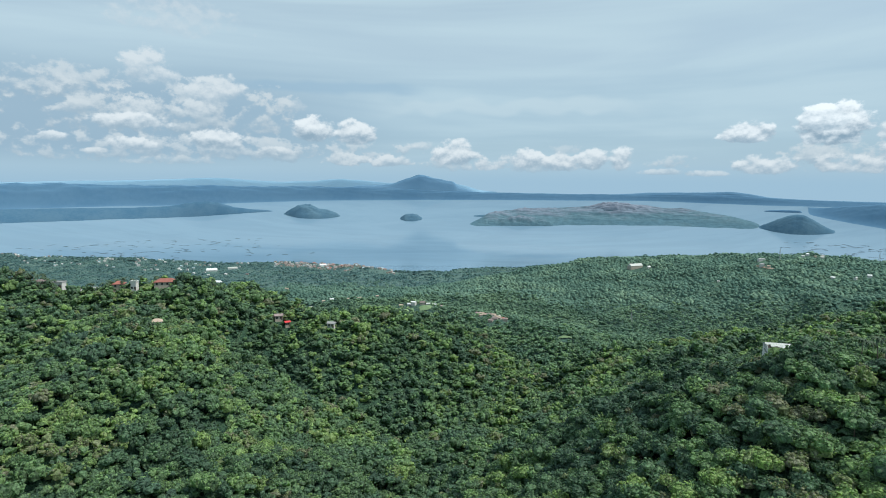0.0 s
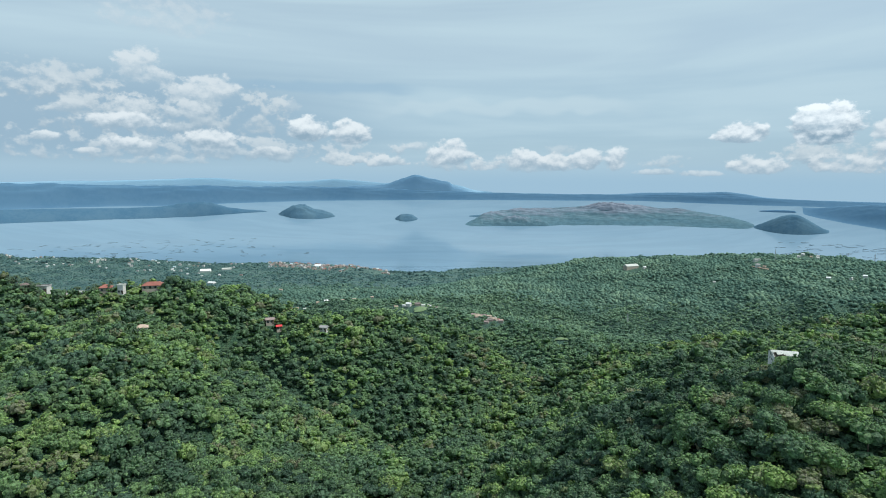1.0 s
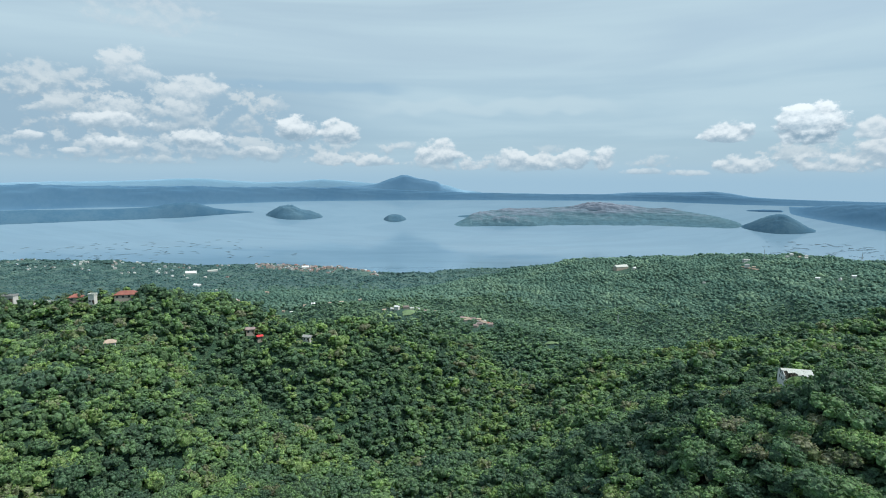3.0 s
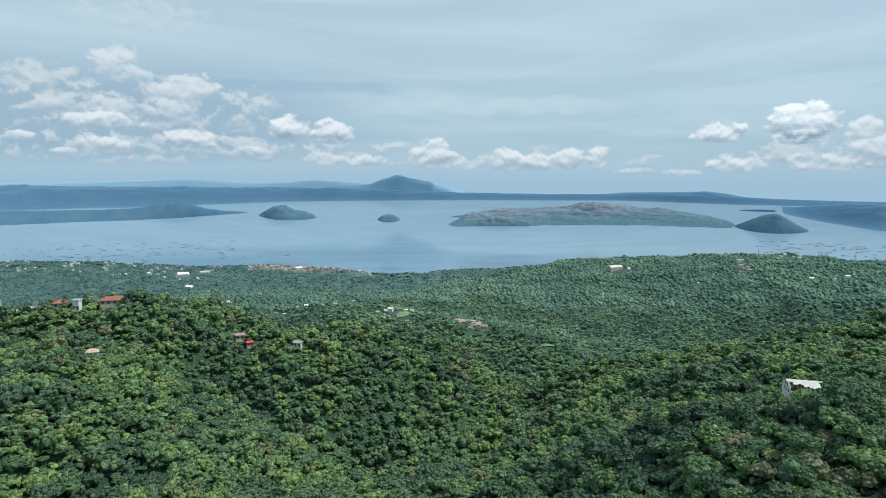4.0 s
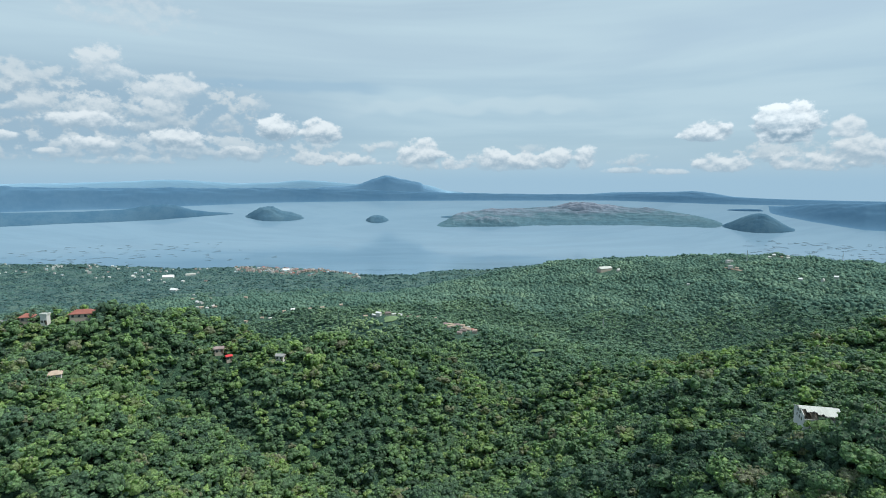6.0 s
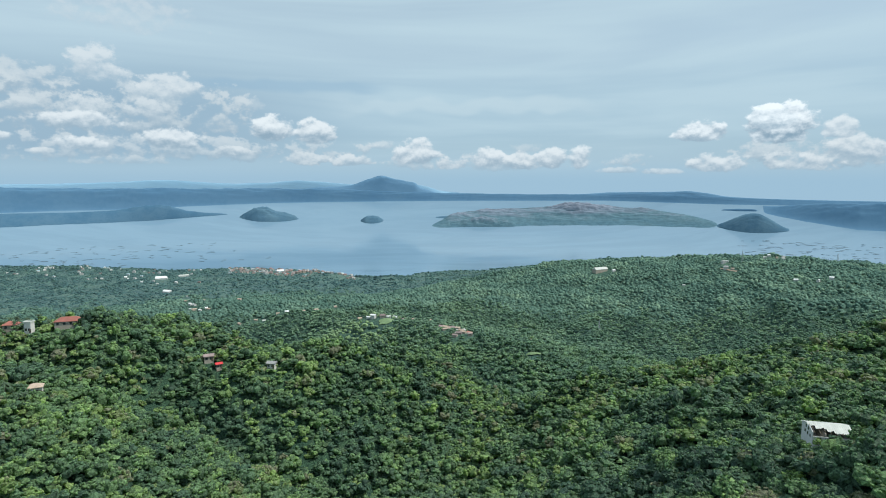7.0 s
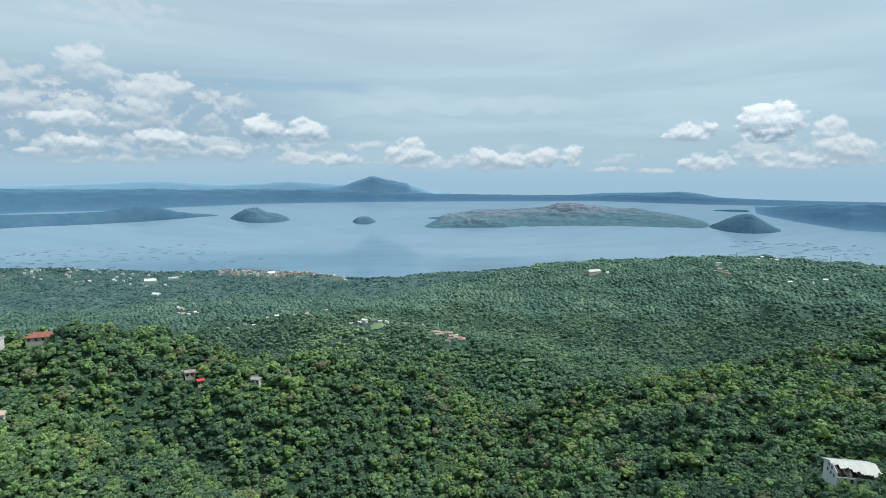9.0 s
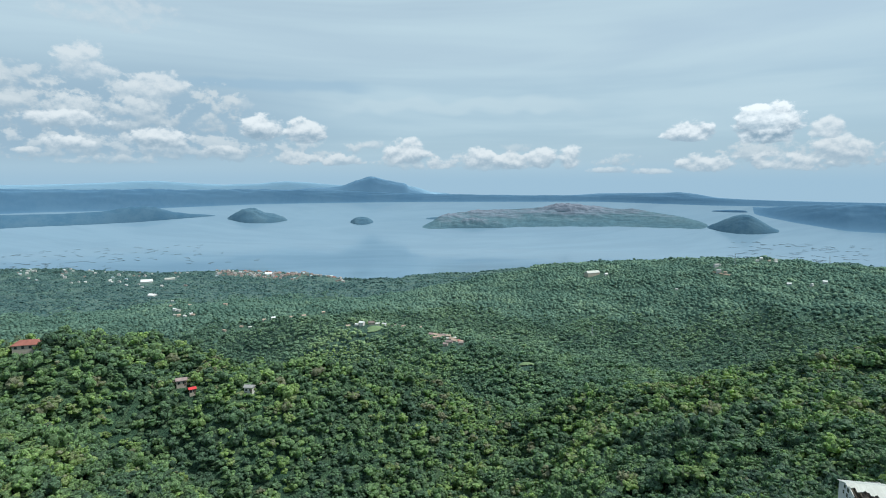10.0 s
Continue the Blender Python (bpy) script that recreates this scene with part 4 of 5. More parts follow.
def limb(bm, a, b, ra, rb, seg=6):
    """A tapered round limb from a to b."""
    a, b = Vector(a), Vector(b)
    rot = (b - a).to_track_quat("Z", "Y").to_matrix().to_4x4()
    bmesh.ops.create_cone(bm, cap_ends=True, segments=seg, radius1=ra, radius2=rb, depth=(b - a).length, matrix=Matrix.Translation((a + b) / 2) @ rot)


def broadleaf_tree(rng, tint):
    """A tree with a crown of about unit radius times its size, standing on z = 0."""
    root = new("broadleaf_tree")
    size = 4.8
    q, cv, cf, c = clump_crown(rng, int(rng.integers(6, 10)), 90, 260, 0.036, rng.uniform(0.65, 1.1))
    lift = rng.uniform(0.5, 0.9) * size
    v = np.concatenate([q.reshape(-1, 3), cv]) * size + np.array((0, 0, lift))
    f = np.concatenate([tri_faces(q), cf + len(q) * 4])
    t = np.concatenate([np.full(len(q) * 2, tint), np.full(len(cf), tint)])
    crown = new("crown", mesh_from("crown", v, f, LEAF_NEAR, t))
    crown.parent = root
    bm = bmesh.new()
    fork = Vector((rng.uniform(-0.3, 0.3), rng.uniform(-0.3, 0.3), lift * 0.8))
    limb(bm, (0, 0, -1.5), fork, 0.24, 0.14, 8)
    for k in range(4):
        limb(bm, fork, Vector(c[k]) * size + Vector((0, 0, lift)), 0.11, 0.04, 5)
    part("trunk", bm, BARK, root)
    return tagged(root, "leafy tropical broadleaf tree on a steep slope", "tree", "trees on the nearest slopes")


tree_rng = np.random.default_rng(21)
kinds = [broadleaf_tree(tree_rng, tint) for tint in (0.1, 0.22, 0.3, 0.36, 0.42, 0.48, 0.54, 0.6, 0.68, 0.78, 0.86, 0.97)]
for k, (tx, ty) in enumerate(SINGLE):
    s = float(min(sizes(1, 2.4, 6.4)[0], room(np.array([tx]), np.array([ty]))[0])) / 4.8
    tz = float(height(tx, ty)) - 0.4
    m = pose(tx, ty, tz, 0, 0, tree_rng.uniform(0, 360)) @ Matrix.Diagonal((s, s, s * tree_rng.uniform(0.85, 1.15), 1))
    if k < len(kinds):
        kinds[k].matrix_basis = m
    else:
        t = kinds[int(tree_rng.integers(0, len(kinds)))]
        keep = t.scale.copy()
        t.scale = (1, 1, 1)
        copy_thing(t, m)
        t.scale = keep

# low trees against the front of the ruined house
for k, (tx, ty) in enumerate(((100.6, 191.9), (101.4, 189.1), (103.4, 186.6), (106.0, 185.1), (108.8, 183.8), (111.6, 182.0))):
    t = kinds[(3 * k + 1) % len(kinds)]
    keep = t.scale.copy()
    t.scale = (1, 1, 1)
    s = 0.42 - 0.04 * k
    copy_thing(t, pose(tx, ty, float(height(tx, ty)) - 0.3, 0, 0, 67 * k) @ Matrix.Diagonal((s, s, s * 1.1, 1)))
    t.scale = keep


# ---------- coconut palms ----------
def palm_tree(rng):
    root = new("coconut_palm")
    h = rng.uniform(9.0, 12.0)
    bm = bmesh.new()
    pts = [Vector((0.5 * math.sin(k * 0.5), 0.25 * k * k * 0.06, h * k / 4)) for k in range(5)]
    for k in range(4):
        limb(bm, pts[k] - Vector((0, 0, 1.0 if k == 0 else 0)), pts[k + 1], 0.24 - 0.03 * k, 0.21 - 0.03 * k, 6)
    part("trunk", bm, BARK, root, "slender grey palm trunk")
    bm = bmesh.new()
    top = pts[-1]
    for k in range(16):
        a, rise, ln = k * 2.399, rng.uniform(-0.2, 0.9), rng.uniform(2.6, 3.4)
        side = Vector((-math.sin(a), math.cos(a), 0))
        spine = [top + Vector((math.cos(a) * ln * u, math.sin(a) * ln * u, ln * (rise * u - 0.95 * u * u))) for u in (0, 0.35, 0.7, 1.0)]
        for sgn in (-1, 1):
            vs = [[bm.verts.new(p), bm.verts.new(p + side * sgn * w - Vector((0, 0, w * 0.55)))] for p, w in zip(spine, (0.1, 0.45, 0.4, 0.06))]
            for p, q in zip(vs, vs[1:]):
                bm.faces.new((p[0], q[0], q[1], p[1]))
    crown = part("crown", bm, PALM_LEAF, root, "drooping feathery palm fronds")
    return tagged(root, "tall coconut palm with drooping fronds on the ridge", "palm tree", "palms on the ridge")


PALM_LEAF = surface("palm_fronds", (0.055, 0.102, 0.052), 0.8, 0.25, 1.0)
palm_rng = np.random.default_rng(5)
palms = [palm_tree(palm_rng) for _ in range(5)]
spots = [(palm_rng.uniform(-290, -140), 0.0, 0) for _ in range(60)] + [(palm_rng.uniform(-235, -125), palm_rng.uniform(250, 335), 1) for _ in range(34)] + [(palm_rng.uniform(124, 150), palm_rng.uniform(160, 186), 1) for _ in range(7)]
for k, (px, py, low) in enumerate(spots):
    if not low:
        py = float(np.interp(px, (-290, -237, -167, -140), (364, 370, 396, 408))) + palm_rng.uniform(-8, 10)
    s = palm_rng.uniform(0.7, 1.0) * 0.8
    m = pose(px, py, float(height(px, py)), 0, 0, palm_rng.uniform(0, 360)) @ Matrix.Diagonal((s, s, s, 1))
    if k < len(palms):
        palms[k].matrix_basis = m
    else:
        p = palms[k % len(palms)]
        keep = p.scale.copy()
        p.scale = (1, 1, 1)
        copy_thing(p, m)
        p.scale = keep

# ---------- houses ----------
WALLS = {"white": surface("white_plaster", (0.60, 0.60, 0.58), 0.85, 0.12), "cream": surface("cream_plaster", (0.42, 0.38, 0.32), 0.85, 0.15)}
# rust and faded red are greyed further, painting in haze over the town
ROOFS = {"red": surface("red_roof", (0.34, 0.125, 0.095), 0.6, 0.2), "scarlet": surface("scarlet_roof", (0.60, 0.045, 0.05), 0.5, 0.12), "pink": surface("hazed_faded_red_roof", (0.32, 0.25, 0.24), 0.7, 0.2),
         "rust": surface("hazed_rusty_roof", (0.23, 0.185, 0.175), 0.7, 0.3), "grey": surface("grey_roof", (0.33, 0.34, 0.34), 0.6, 0.2), "pale": surface("pale_roof", (0.50, 0.53, 0.50), 0.5, 0.12),
         "white": surface("white_roof", (0.74, 0.76, 0.76), 0.4, 0.05), "blue": surface("pale_blue_roof", (0.40, 0.55, 0.60), 0.5, 0.15), "tan": surface("tan_roof", (0.47, 0.37, 0.29), 0.7, 0.2)}
GLASS = surface("dark_window", (0.05, 0.06, 0.07), 0.15, 0.2)
CONCRETE = surface("weathered_concrete", (0.34, 0.33, 0.31), 0.9, 0.25, 1.0)
DIRT = surface("bare_earth", (0.36, 0.30, 0.23), 0.95, 0.2, 1.0)
GRASS = surface("mown_grass", (0.185, 0.290, 0.140), 0.9, 0.25, 0.6)
STEEL = surface("galvanised_steel", (0.42, 0.44, 0.45), 0.45, 0.15, 1.0, 0.6)
WORDS = {"red": "red", "scarlet": "bright red", "pink": "faded red", "rust": "rusty brown", "grey": "grey", "pale": "pale", "white": "white", "blue": "pale blue", "tan": "tan"}


def box(bm, x0, x1, y0, y1, z0, z1):
    vs = [bm.verts.new((x, y, z)) for z in (z0, z1) for x, y in ((x0, y0), (x1, y0), (x1, y1), (x0, y1))]
    for f in ((3, 2, 1, 0), (4, 5, 6, 7), (0, 1, 5, 4), (1, 2, 6, 5), (2, 3, 7, 6), (3, 0, 4, 7)):
        bm.faces.new([vs[i] for i in f])


def roof_mesh(l, d, h, shape, over=0.5, rise=0.32, thick=0.18):
    """A gable, hip or flat roof with eaves, its foot at height h."""
    bm = bmesh.new()
    a, b = l / 2 + over, d / 2 + over
    if shape == "flat":
        box(bm, -a + 0.25, a - 0.25, -b + 0.25, b - 0.25, h, h + 0.25)
        box(bm, -a + 0.25, a - 0.25, -b + 0.25, -b + 0.45, h + 0.25, h + 0.8)
        box(bm, -a + 0.25, a - 0.25, b - 0.45, b - 0.25, h + 0.25, h + 0.8)
        box(bm, -a + 0.25, -a + 0.45, -b + 0.45, b - 0.45, h + 0.25, h + 0.8)
        box(bm, a - 0.45, a - 0.25, -b + 0.45, b - 0.45, h + 0.25, h + 0.8)
        return bm
    top, cut = d * rise + thick, (b * 0.9 if shape == "hip" else 0.0)
    low = [bm.verts.new((x, y, h)) for x, y in ((-a, -b), (a, -b), (a, b), (-a, b))]
    eave = [bm.verts.new((x, y, h + thick)) for x, y in ((-a, -b), (a, -b), (a, b), (-a, b))]
    ridge = [bm.verts.new((-a + cut, 0, h + top)), bm.verts.new((a - cut, 0, h + top))]
    bm.faces.new(low[::-1])
    for i in range(4):
        j = (i + 1) % 4
        bm.faces.new((low[i], low[j], eave[j], eave[i]))
    bm.faces.new((eave[0], eave[1], ridge[1], ridge[0]))
    bm.faces.new((eave[2], eave[3], ridge[0], ridge[1]))
    bm.faces.new((eave[1], eave[2], ridge[1]))
    bm.faces.new((eave[3], eave[0], ridge[0]))
    return bm


def house(l, d, h, wall, roof, shape, windows, name="house", label=None, category="house", group=""):
    root = new(name)
    bm = bmesh.new()
    box(bm, -l / 2, l / 2, -d / 2, d / 2, -6.0, h)
    if shape == "gable":
        for s in (-1, 1):
            vs = [bm.verts.new((s * l / 2, y, z)) for y, z in ((-d / 2, h), (d / 2, h), (0, h + d * 0.30))]
            bm.faces.new(vs if s > 0 else vs[::-1])
    body = part("wall", bm, WALLS[wall], root)
    part("roof", roof_mesh(l, d, h, shape), ROOFS[roof], root, WORDS[roof] + " roof")
    if windows:
        pane = None
        for level in range(max(1, int(h / 2.9))):
            n = max(2, int(l / 2.6))
            for k in range(n):
                if pane is None:
                    bm = bmesh.new()
                    box(bm, -0.6, 0.6, -0.05, 0.05, -0.65, 0.65)
                    pane = part("window", bm, GLASS, body, "dark window")
                    w = pane
                else:
                    w = new("window", pane.data)
                    w.parent = body
                w.location = (-l / 2 + l * (k + 0.5) / n, -d / 2 - 0.03, 1.6 + level * 2.9)
            for k in (-1, 1):
                w = new("window", pane.data)
                w.parent = body
                w.rotation_euler = (0, 0, math.pi / 2)
                w.location = (-l / 2 - 0.03, k * d * 0.24, 1.6 + level * 2.9)
        bm = bmesh.new()
        box(bm, -0.5, 0.5, -0.06, 0.06, 0, 2.1)
        door = part("door", bm, BARK, body, "brown door")
        door.location = (l * 0.36, -d / 2 - 0.06, 0.0)
    tagged(root, label or "%s-walled house with a %s %s roof" % (wall, WORDS[roof], {"flat": "flat", "hip": "hipped", "gable": "gabled"}[shape]), category, group)
    return root


def grounded(x, y, turn, s=1.0, sink=0.0):
    """A place on the ground, drawn in like the land where it is far off."""
    p = np.array((x, y, float(height(x, y)) - sink))
    q = draw_in(p)
    s *= float(np.linalg.norm(q - HUB) / np.linalg.norm(p - HUB))
    return pose(*[float(c) for c in q], 0, 0, turn) @ Matrix.Diagonal((s, s, s, 1))


def stand(ob, x, y, turn, sink=0.0):
    ob.matrix_basis = grounded(x, y, turn, 1.0, sink)


for hx, hy, hl, hd, hh, turn, wall, roof, shape in RIDGE_HOUSES:
    stand(house(hl, hd, hh, wall, roof, shape, True, group="houses on the wooded ridge"), hx, hy, turn, -1.9 if hy > 350 and hx < -170 else -0.5)

small = [house(9, 7, 3.4, "cream", "rust", "gable", False, group="small houses"), house(8, 6, 3.2, "white", "pale", "gable", False, group="small houses"), house(10, 7, 5.4, "white", "grey", "hip", False, group="small houses"),
         house(9, 6.5, 3.2, "cream", "pink", "gable", False, group="small houses"), house(11, 7, 4.0, "cream", "red", "hip", False, group="small houses"), house(8, 6, 3.4, "white", "white", "gable", False, group="small houses"),
         house(9, 6, 3.3, "cream", "tan", "gable", False, group="small houses"), house(8, 6, 3.5, "white", "blue", "gable", False, group="small houses")]
house_rng = np.random.default_rng(11)
first = set()


def put_small(x, y, pick, s=1.0):
    k = int(house_rng.choice(pick))
    m = grounded(x, y, house_rng.uniform(-40, 40), s)
    if k not in first:
        first.add(k)
        small[k].matrix_basis = m
    else:
        keep = small[k].scale.copy()
        small[k].scale = (1, 1, 1)
        copy_thing(small[k], m)
        small[k].scale = keep


for hx, hy in HAMLET:
    put_small(hx, hy, (0, 1, 3, 4, 5, 5, 6, 6, 7), house_rng.uniform(0.65, 0.95))
for hx, hy in HILL_HOUSES:
    put_small(hx, hy, (1, 2, 5, 6, 6), house_rng.uniform(0.6, 0.95))
for hx, hy in TOWN:
    put_small(hx, hy, (0, 0, 0, 1, 2, 3, 3, 3, 4, 7) if hx > -760 else (0, 1, 1, 2, 5, 7), house_rng.uniform(0.6, 1.15))
for hx, hy, hl, hd, hh, turn, wall, roof in HALLS:
    stand(house(hl, hd, hh, wall, roof, "gable", False, "hall", "large hall with a broad %s metal roof" % WORDS[roof], "hall"), hx, hy, turn)


# ---------- the ruined long house on the right-hand slope ----------
def ruined_house():
    root = new("ruined_house")
    L, D, H, T = 11.0, 9.2, 3.4, 0.2
    top, walls, gables = H + 1.5, {}, {}
    for name, args in (("back_wall", (-L / 2, L / 2, D / 2 - T, D / 2, -6, H)), ("front_wall", (-L / 2, L / 2, -D / 2, -D / 2 + T, -6, H - 1.2)), ("partition", (-1.8, -1.65, -D / 2 + T, D / 2 - T, -1, H - 0.4))):
        bm = bmesh.new()
        box(bm, *args)
        walls[name] = part(name, bm, WALLS["cream"] if name == "partition" else WALLS["white"], root)
    for s in (-1, 1):
        bm = bmesh.new()
        prof = ((-D / 2 + T, -6), (D / 2 - T, -6), (D / 2 - T, H), (0, top - 0.1), (-D / 2 + T, H))
        a = [bm.verts.new((s * L / 2, y, z)) for y, z in prof]
        b = [bm.verts.new((s * (L / 2 - T), y, z)) for y, z in prof]
        bm.faces.new(a if s > 0 else a[::-1])
        bm.faces.new(b[::-1] if s > 0 else b)
        for i in range(5):
            j = (i + 1) % 5
            bm.faces.new((a[i], b[i], b[j], a[j]))
        bmesh.ops.recalc_face_normals(bm, faces=bm.faces)
        gables[s] = part("gable_wall", bm, WALLS["white"], root, "white gable wall")
    for wy, wz in ((-2.6, 1.6), (-0.6, 1.6), (1.6, 1.6), (-1.0, 3.3), (1.0, 3.3)):
        bm = bmesh.new()
        box(bm, -L / 2 - 0.06, -L / 2 - 0.005, wy - 0.4, wy + 0.4, wz - 0.5, wz + 0.5)
        part("window", bm, GLASS, gables[-1], "empty dark window")
    for k in range(5):
        bm = bmesh.new()
        x0 = -L / 2 + 1.6 + k * 1.75
        box(bm, x0, x0 + 0.8, -D / 2 - 0.05, -D / 2 - 0.005, 0.6, 1.8)
        part("window", bm, GLASS, walls["front_wall"], "empty dark window")
    rng = random.Random(4)
    n, slope = 20, 1.5 / (D / 2)
    for k in range(n):
        x0, x1 = -L / 2 - 0.4 + (L + 0.8) * k / n, -L / 2 - 0.4 + (L + 0.8) * (k + 1) / n - 0.03
        reach = D / 2 + 0.5
        bm = bmesh.new()
        vs = [bm.verts.new((x, y, top - y * slope + z)) for z in (0.0, 0.05) for x, y in ((x0, 0.0), (x1, 0.0), (x1, reach), (x0, reach))]
        for f in ((3, 2, 1, 0), (4, 5, 6, 7), (0, 1, 5, 4), (1, 2, 6, 5), (2, 3, 7, 6), (3, 0, 4, 7)):
            bm.faces.new([vs[i] for i in f])
        part("roof_sheet", bm, ROOFS["pale"], root)
        u = k / (n - 1)
        run = reach * min(1.0, max(0.0, u * 0.75 + 0.38 + rng.uniform(-0.18, 0.10)))
        if run > 0.4:
            bm = bmesh.new()
            r2 = run * rng.uniform(0.86, 1.0)
            vs = [bm.verts.new((x, -y, top - y * slope + z)) for z in (0.0, 0.05) for x, y in ((x0, 0.0), (x0, run), (x1, r2), (x1, 0.0))]
            for f in ((3, 2, 1, 0), (4, 5, 6, 7), (0, 1, 5, 4), (1, 2, 6, 5), (2, 3, 7, 6), (3, 0, 4, 7)):
                bm.faces.new([vs[i] for i in f])
            part("roof_sheet", bm, ROOFS["pale"], root)
    for k in range(7):
        bm = bmesh.new()
        x = -L / 2 + 0.6 + k * 1.5
        vs = [bm.verts.new((x + dx, -y, top - 0.12 - y * slope + z)) for z in (-0.15, 0.0) for dx, y in ((0, 0.0), (0, D / 2), (0.12, D / 2), (0.12, 0.0))]
        for f in ((3, 2, 1, 0), (4, 5, 6, 7), (0, 1, 5, 4), (1, 2, 6, 5), (2, 3, 7, 6), (3, 0, 4, 7)):
            bm.faces.new([vs[i] for i in f])
        part("rafter", bm, BARK, root, "bare dark rafter")
    bm = bmesh.new()
    box(bm, -L / 2 + T, L / 2 - T, -D / 2 + T, D / 2 - T, -1.0, 0.1)
    part("floor_slab", bm, CONCRETE, root)
    return tagged(root, "long white house with half its pale metal roof torn away", "ruined house")


ruin = ruined_house()
ruin.matrix_basis = grounded(BARN[0] + 0.8, BARN[1], BARN[2], 0.84, -1.7)
stand(house(2.8, 2.4, 2.3, "white", "grey", "flat", True, "hut", "small white hut with a flat grey roof", "hut"), 120.2, 198.0, -10, -3.2)
bm = bmesh.new()
box(bm, -1.5, 1.5, -0.12, 0.12, -3.5, 1.1)
wall = part("garden_wall", bm, WALLS["white"])
tagged(wall, "short white rendered garden wall", "wall")
stand(wall, 124.3, 196.8, -20, -2.0)


def draped(name, pts, width, mat, label, category, lift=0.35):
    """A strip of path or road laid on the ground along a line of places."""
    V, F = [], []
    line_ = []
    for (ax, ay), (bx, by) in zip(pts, pts[1:]):
        for k in range(8):
            line_.append((ax + (bx - ax) * k / 8, ay + (by - ay) * k / 8))
    line_.append(pts[-1])
    for i, (px, py) in enumerate(line_):
        qx, qy = line_[min(i + 1, len(line_) - 1)]
        ox, oy = line_[max(i - 1, 0)]
        tx, ty = qx - ox, qy - oy
        n = math.hypot(tx, ty)
        for s in (-1, 1):
            x, y = px - ty / n * width / 2 * s, py + tx / n * width / 2 * s
            V.append((x, y, float(height(x, y)) + lift))
        if i:
            F.append((2 * i - 2, 2 * i - 1, 2 * i + 1, 2 * i))
    ob = new(name, mesh_from(name, V, F, mat))
    return tagged(ob, label, category, kind="structure")


def meadow(name, x, y, rx, ry, mat, label):
    a = np.linspace(0, 2 * math.pi, 33)[:-1]
    k = 1 + 0.14 * np.sin(3 * a + x) + 0.1 * np.sin(5 * a + y)
    rings = [(x + rx * k * np.cos(a) * f, y + ry * k * np.sin(a) * f) for f in (0.02, 0.5, 1.0)]
    V = np.concatenate([np.stack([px, py, height(px, py) + 1.2], 1) for px, py in rings])
    i = np.arange(32)
    F = np.concatenate([np.stack([i + 32 * r, i + 32 * (r + 1), (i + 1) % 32 + 32 * (r + 1), (i + 1) % 32 + 32 * r], 1) for r in (0, 1)])
    tagged(new(name, mesh_from(name, V, F, mat)), label, "field", kind="structure")


draped("path_to_house", [(117.8, 188), (122.5, 182.3), (127.2, 176.7), (132.8, 169.2)], 2.0, CONCRETE, "narrow worn concrete path down to the ruined house", "path")
draped("road_hamlet", [(38, 940), (50, 895), (59, 874), (67, 851), (71, 828)], 3.2, CONCRETE, "pale village road along the hilltop", "road")
draped("road_ridge", [(690, 1300), (697, 1270), (706, 1245)], 5.0, DIRT, "pale bare road on the hillside", "road")
meadow("field_hamlet", -24, 932, 15, 9, GRASS, "bright green grass field beside the hamlet")
meadow("field_valley", 151, 708, 9, 4, GRASS, "light green clearing among trees")


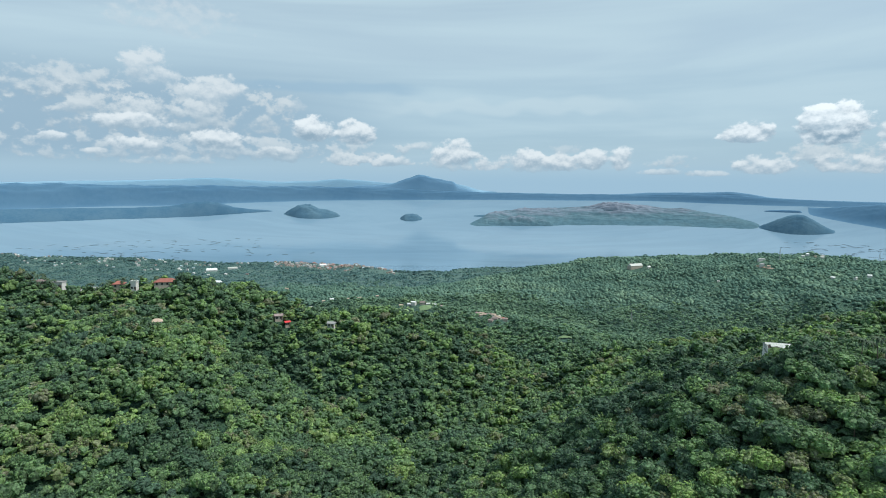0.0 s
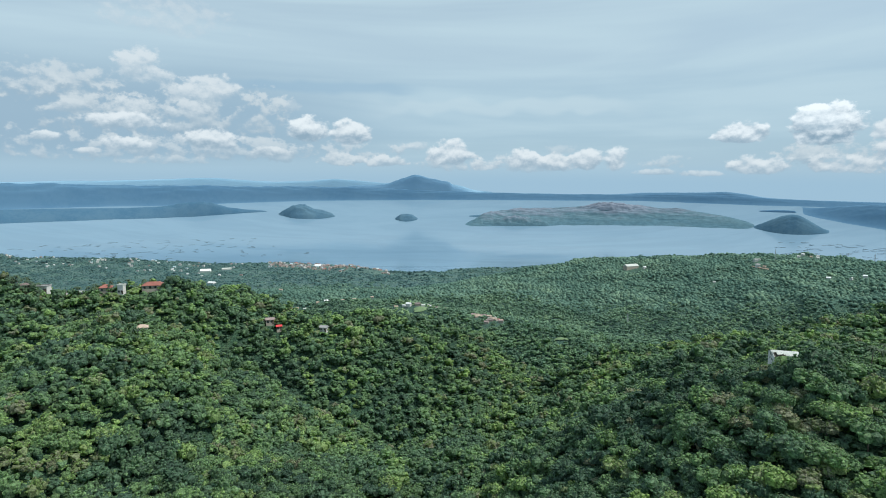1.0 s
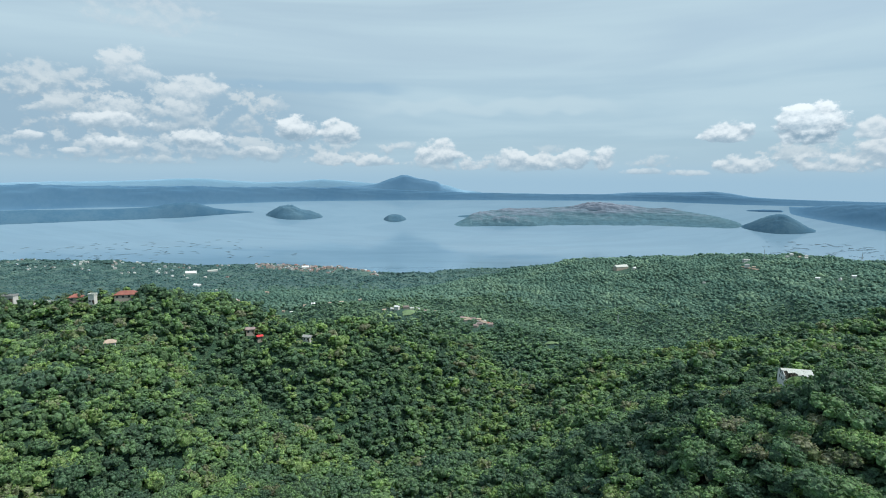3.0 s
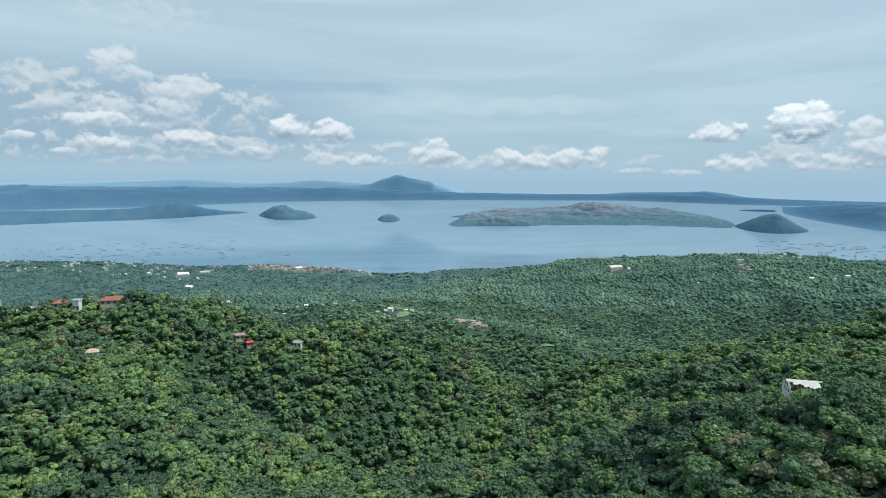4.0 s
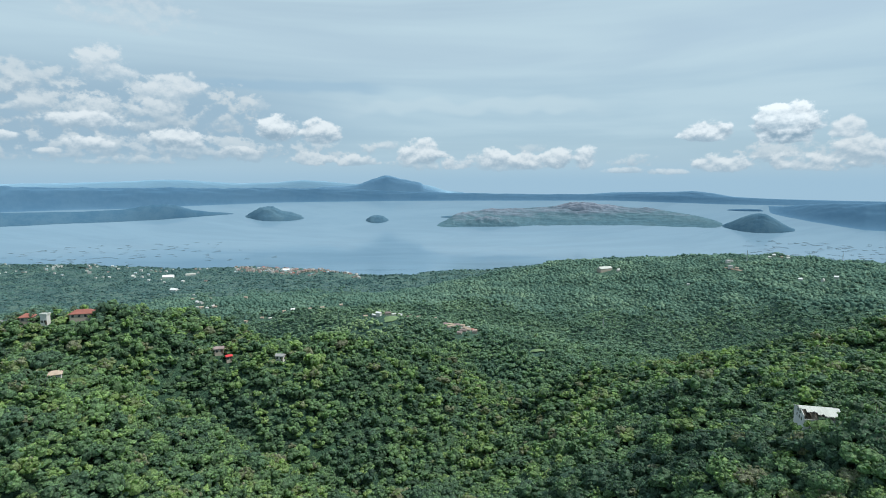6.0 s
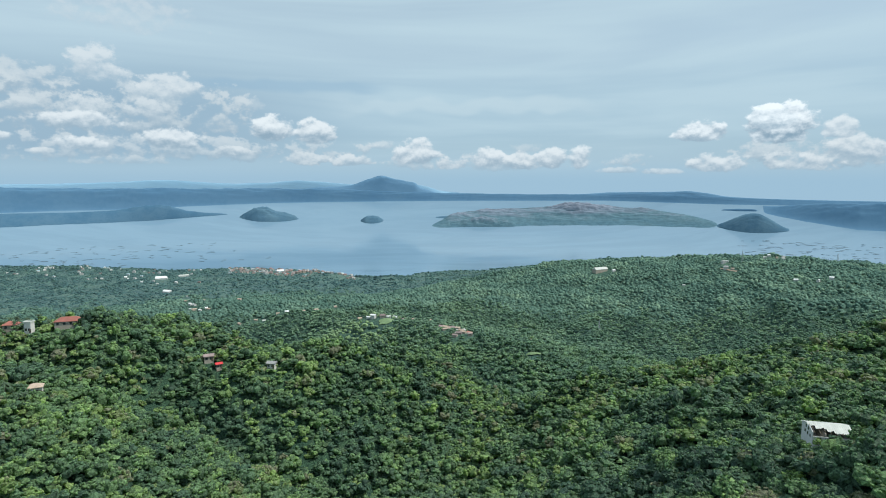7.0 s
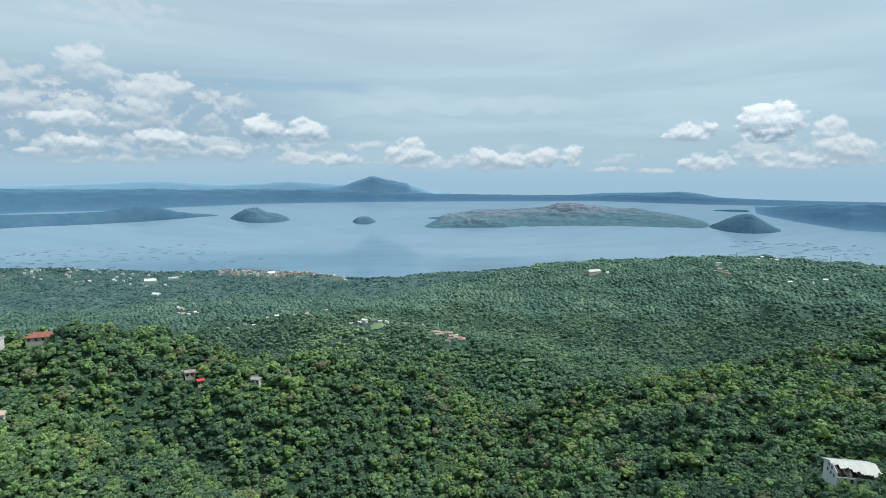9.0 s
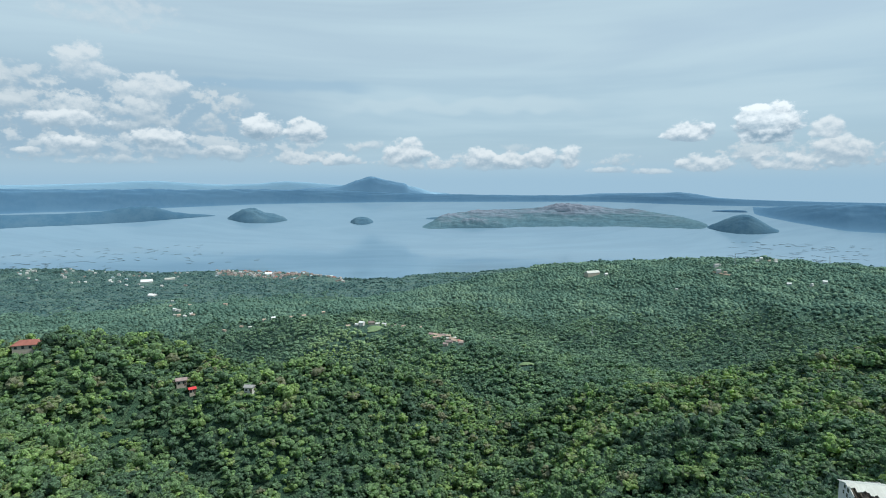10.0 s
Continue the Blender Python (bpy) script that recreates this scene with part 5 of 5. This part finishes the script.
# ---------- mast and pylons on the far hill ----------
def lattice_mast(h, w, name, label):
    root = new(name)
    for sx, sy in ((-1, -1), (1, -1), (1, 1), (-1, 1)):
        bm = bmesh.new()
        limb(bm, (sx * w, sy * w, -2), (sx * 0.25, sy * 0.25, h), 0.22, 0.14, 5)
        part("leg", bm, STEEL, root)
    n = 7
    for k in range(n):
        z0, z1 = h * k / n, h * (k + 1) / n
        a, b = w + (0.25 - w) * z0 / h, w + (0.25 - w) * z1 / h
        for s in (-1, 1):
            bm = bmesh.new()
            limb(bm, (-a, s * a, z0), (b, s * b, z1), 0.1, 0.1, 4)
            limb(bm, (s * a, -a, z0), (s * b, b, z1), 0.1, 0.1, 4)
            part("brace", bm, STEEL, root)
    bm = bmesh.new()
    limb(bm, (0, 0, h), (0, 0, h + 4), 0.12, 0.06, 5)
    part("aerial", bm, STEEL, root)
    return tagged(root, label, "mast")


stand(lattice_mast(28, 1.6, "radio_mast", "tall steel lattice radio mast on the hilltop"), 778, 1352, 10)
stand(lattice_mast(24, 2.2, "power_pylon", "steel lattice pylon on the hill crest"), 1045, 1400, 10)
stand(lattice_mast(22, 2.2, "power_pylon", "steel lattice pylon among trees"), 330, 1010, 20)


# ---------- fish pens on the lake ----------
def fish_pen():
    bm = bmesh.new()
    for a, b in (((-14, -5), (14, -5)), ((14, -5), (14, 5)), ((14, 5), (-14, 5)), ((-14, 5), (-14, -5)), ((0, -5), (0, 5))):
        limb(bm, (*a, 0.25), (*b, 0.25), 0.4, 0.4, 5)
    return tagged(part("fish_pen", bm, PEN), "dark floating fish pen frame on calm water", "fish pen", "fish pens on the lake")


PEN = surface("dark_bamboo", (0.13, 0.19, 0.23), 0.8, 0.2)
pen = fish_pen()
pen_rng = np.random.default_rng(9)
placed = 0
for count, a0, a1, r0, r1 in ((80, -36.0, -17.0, 2950, 3650), (40, -34.0, -12.0, 2750, 3150), (110, 30.0, 40.0, 2900, 3900)):
    for _ in range(count):
        pa = pen_rng.uniform(a0, a1)
        pr = pen_rng.uniform(r0, r1)
        if pr < np.interp(pa, SHORE_AZ, SHORE_R) + 90:
            continue
        p = draw_in(polar(pa, pr, 0.4))
        m = Matrix.Translation(Vector(p)) @ pose(0, 0, 0, 0, 0, pen_rng.uniform(-14, 14)) @ Matrix.Diagonal((pen_rng.uniform(0.35, 0.9), 0.8, 1, 1))
        if placed == 0:
            pen.matrix_basis = m
        else:
            keep = pen.scale.copy()
            pen.scale = (1, 1, 1)
            copy_thing(pen, m)
            pen.scale = keep
        placed += 1


# ---------- from plan units to metres ----------
for ob in list(scene.objects):
    if ob.parent is None and ob.type not in {"CAMERA", "LIGHT"}:
        ob.matrix_basis = Matrix.Scale(UNIT, 4) @ ob.matrix_basis
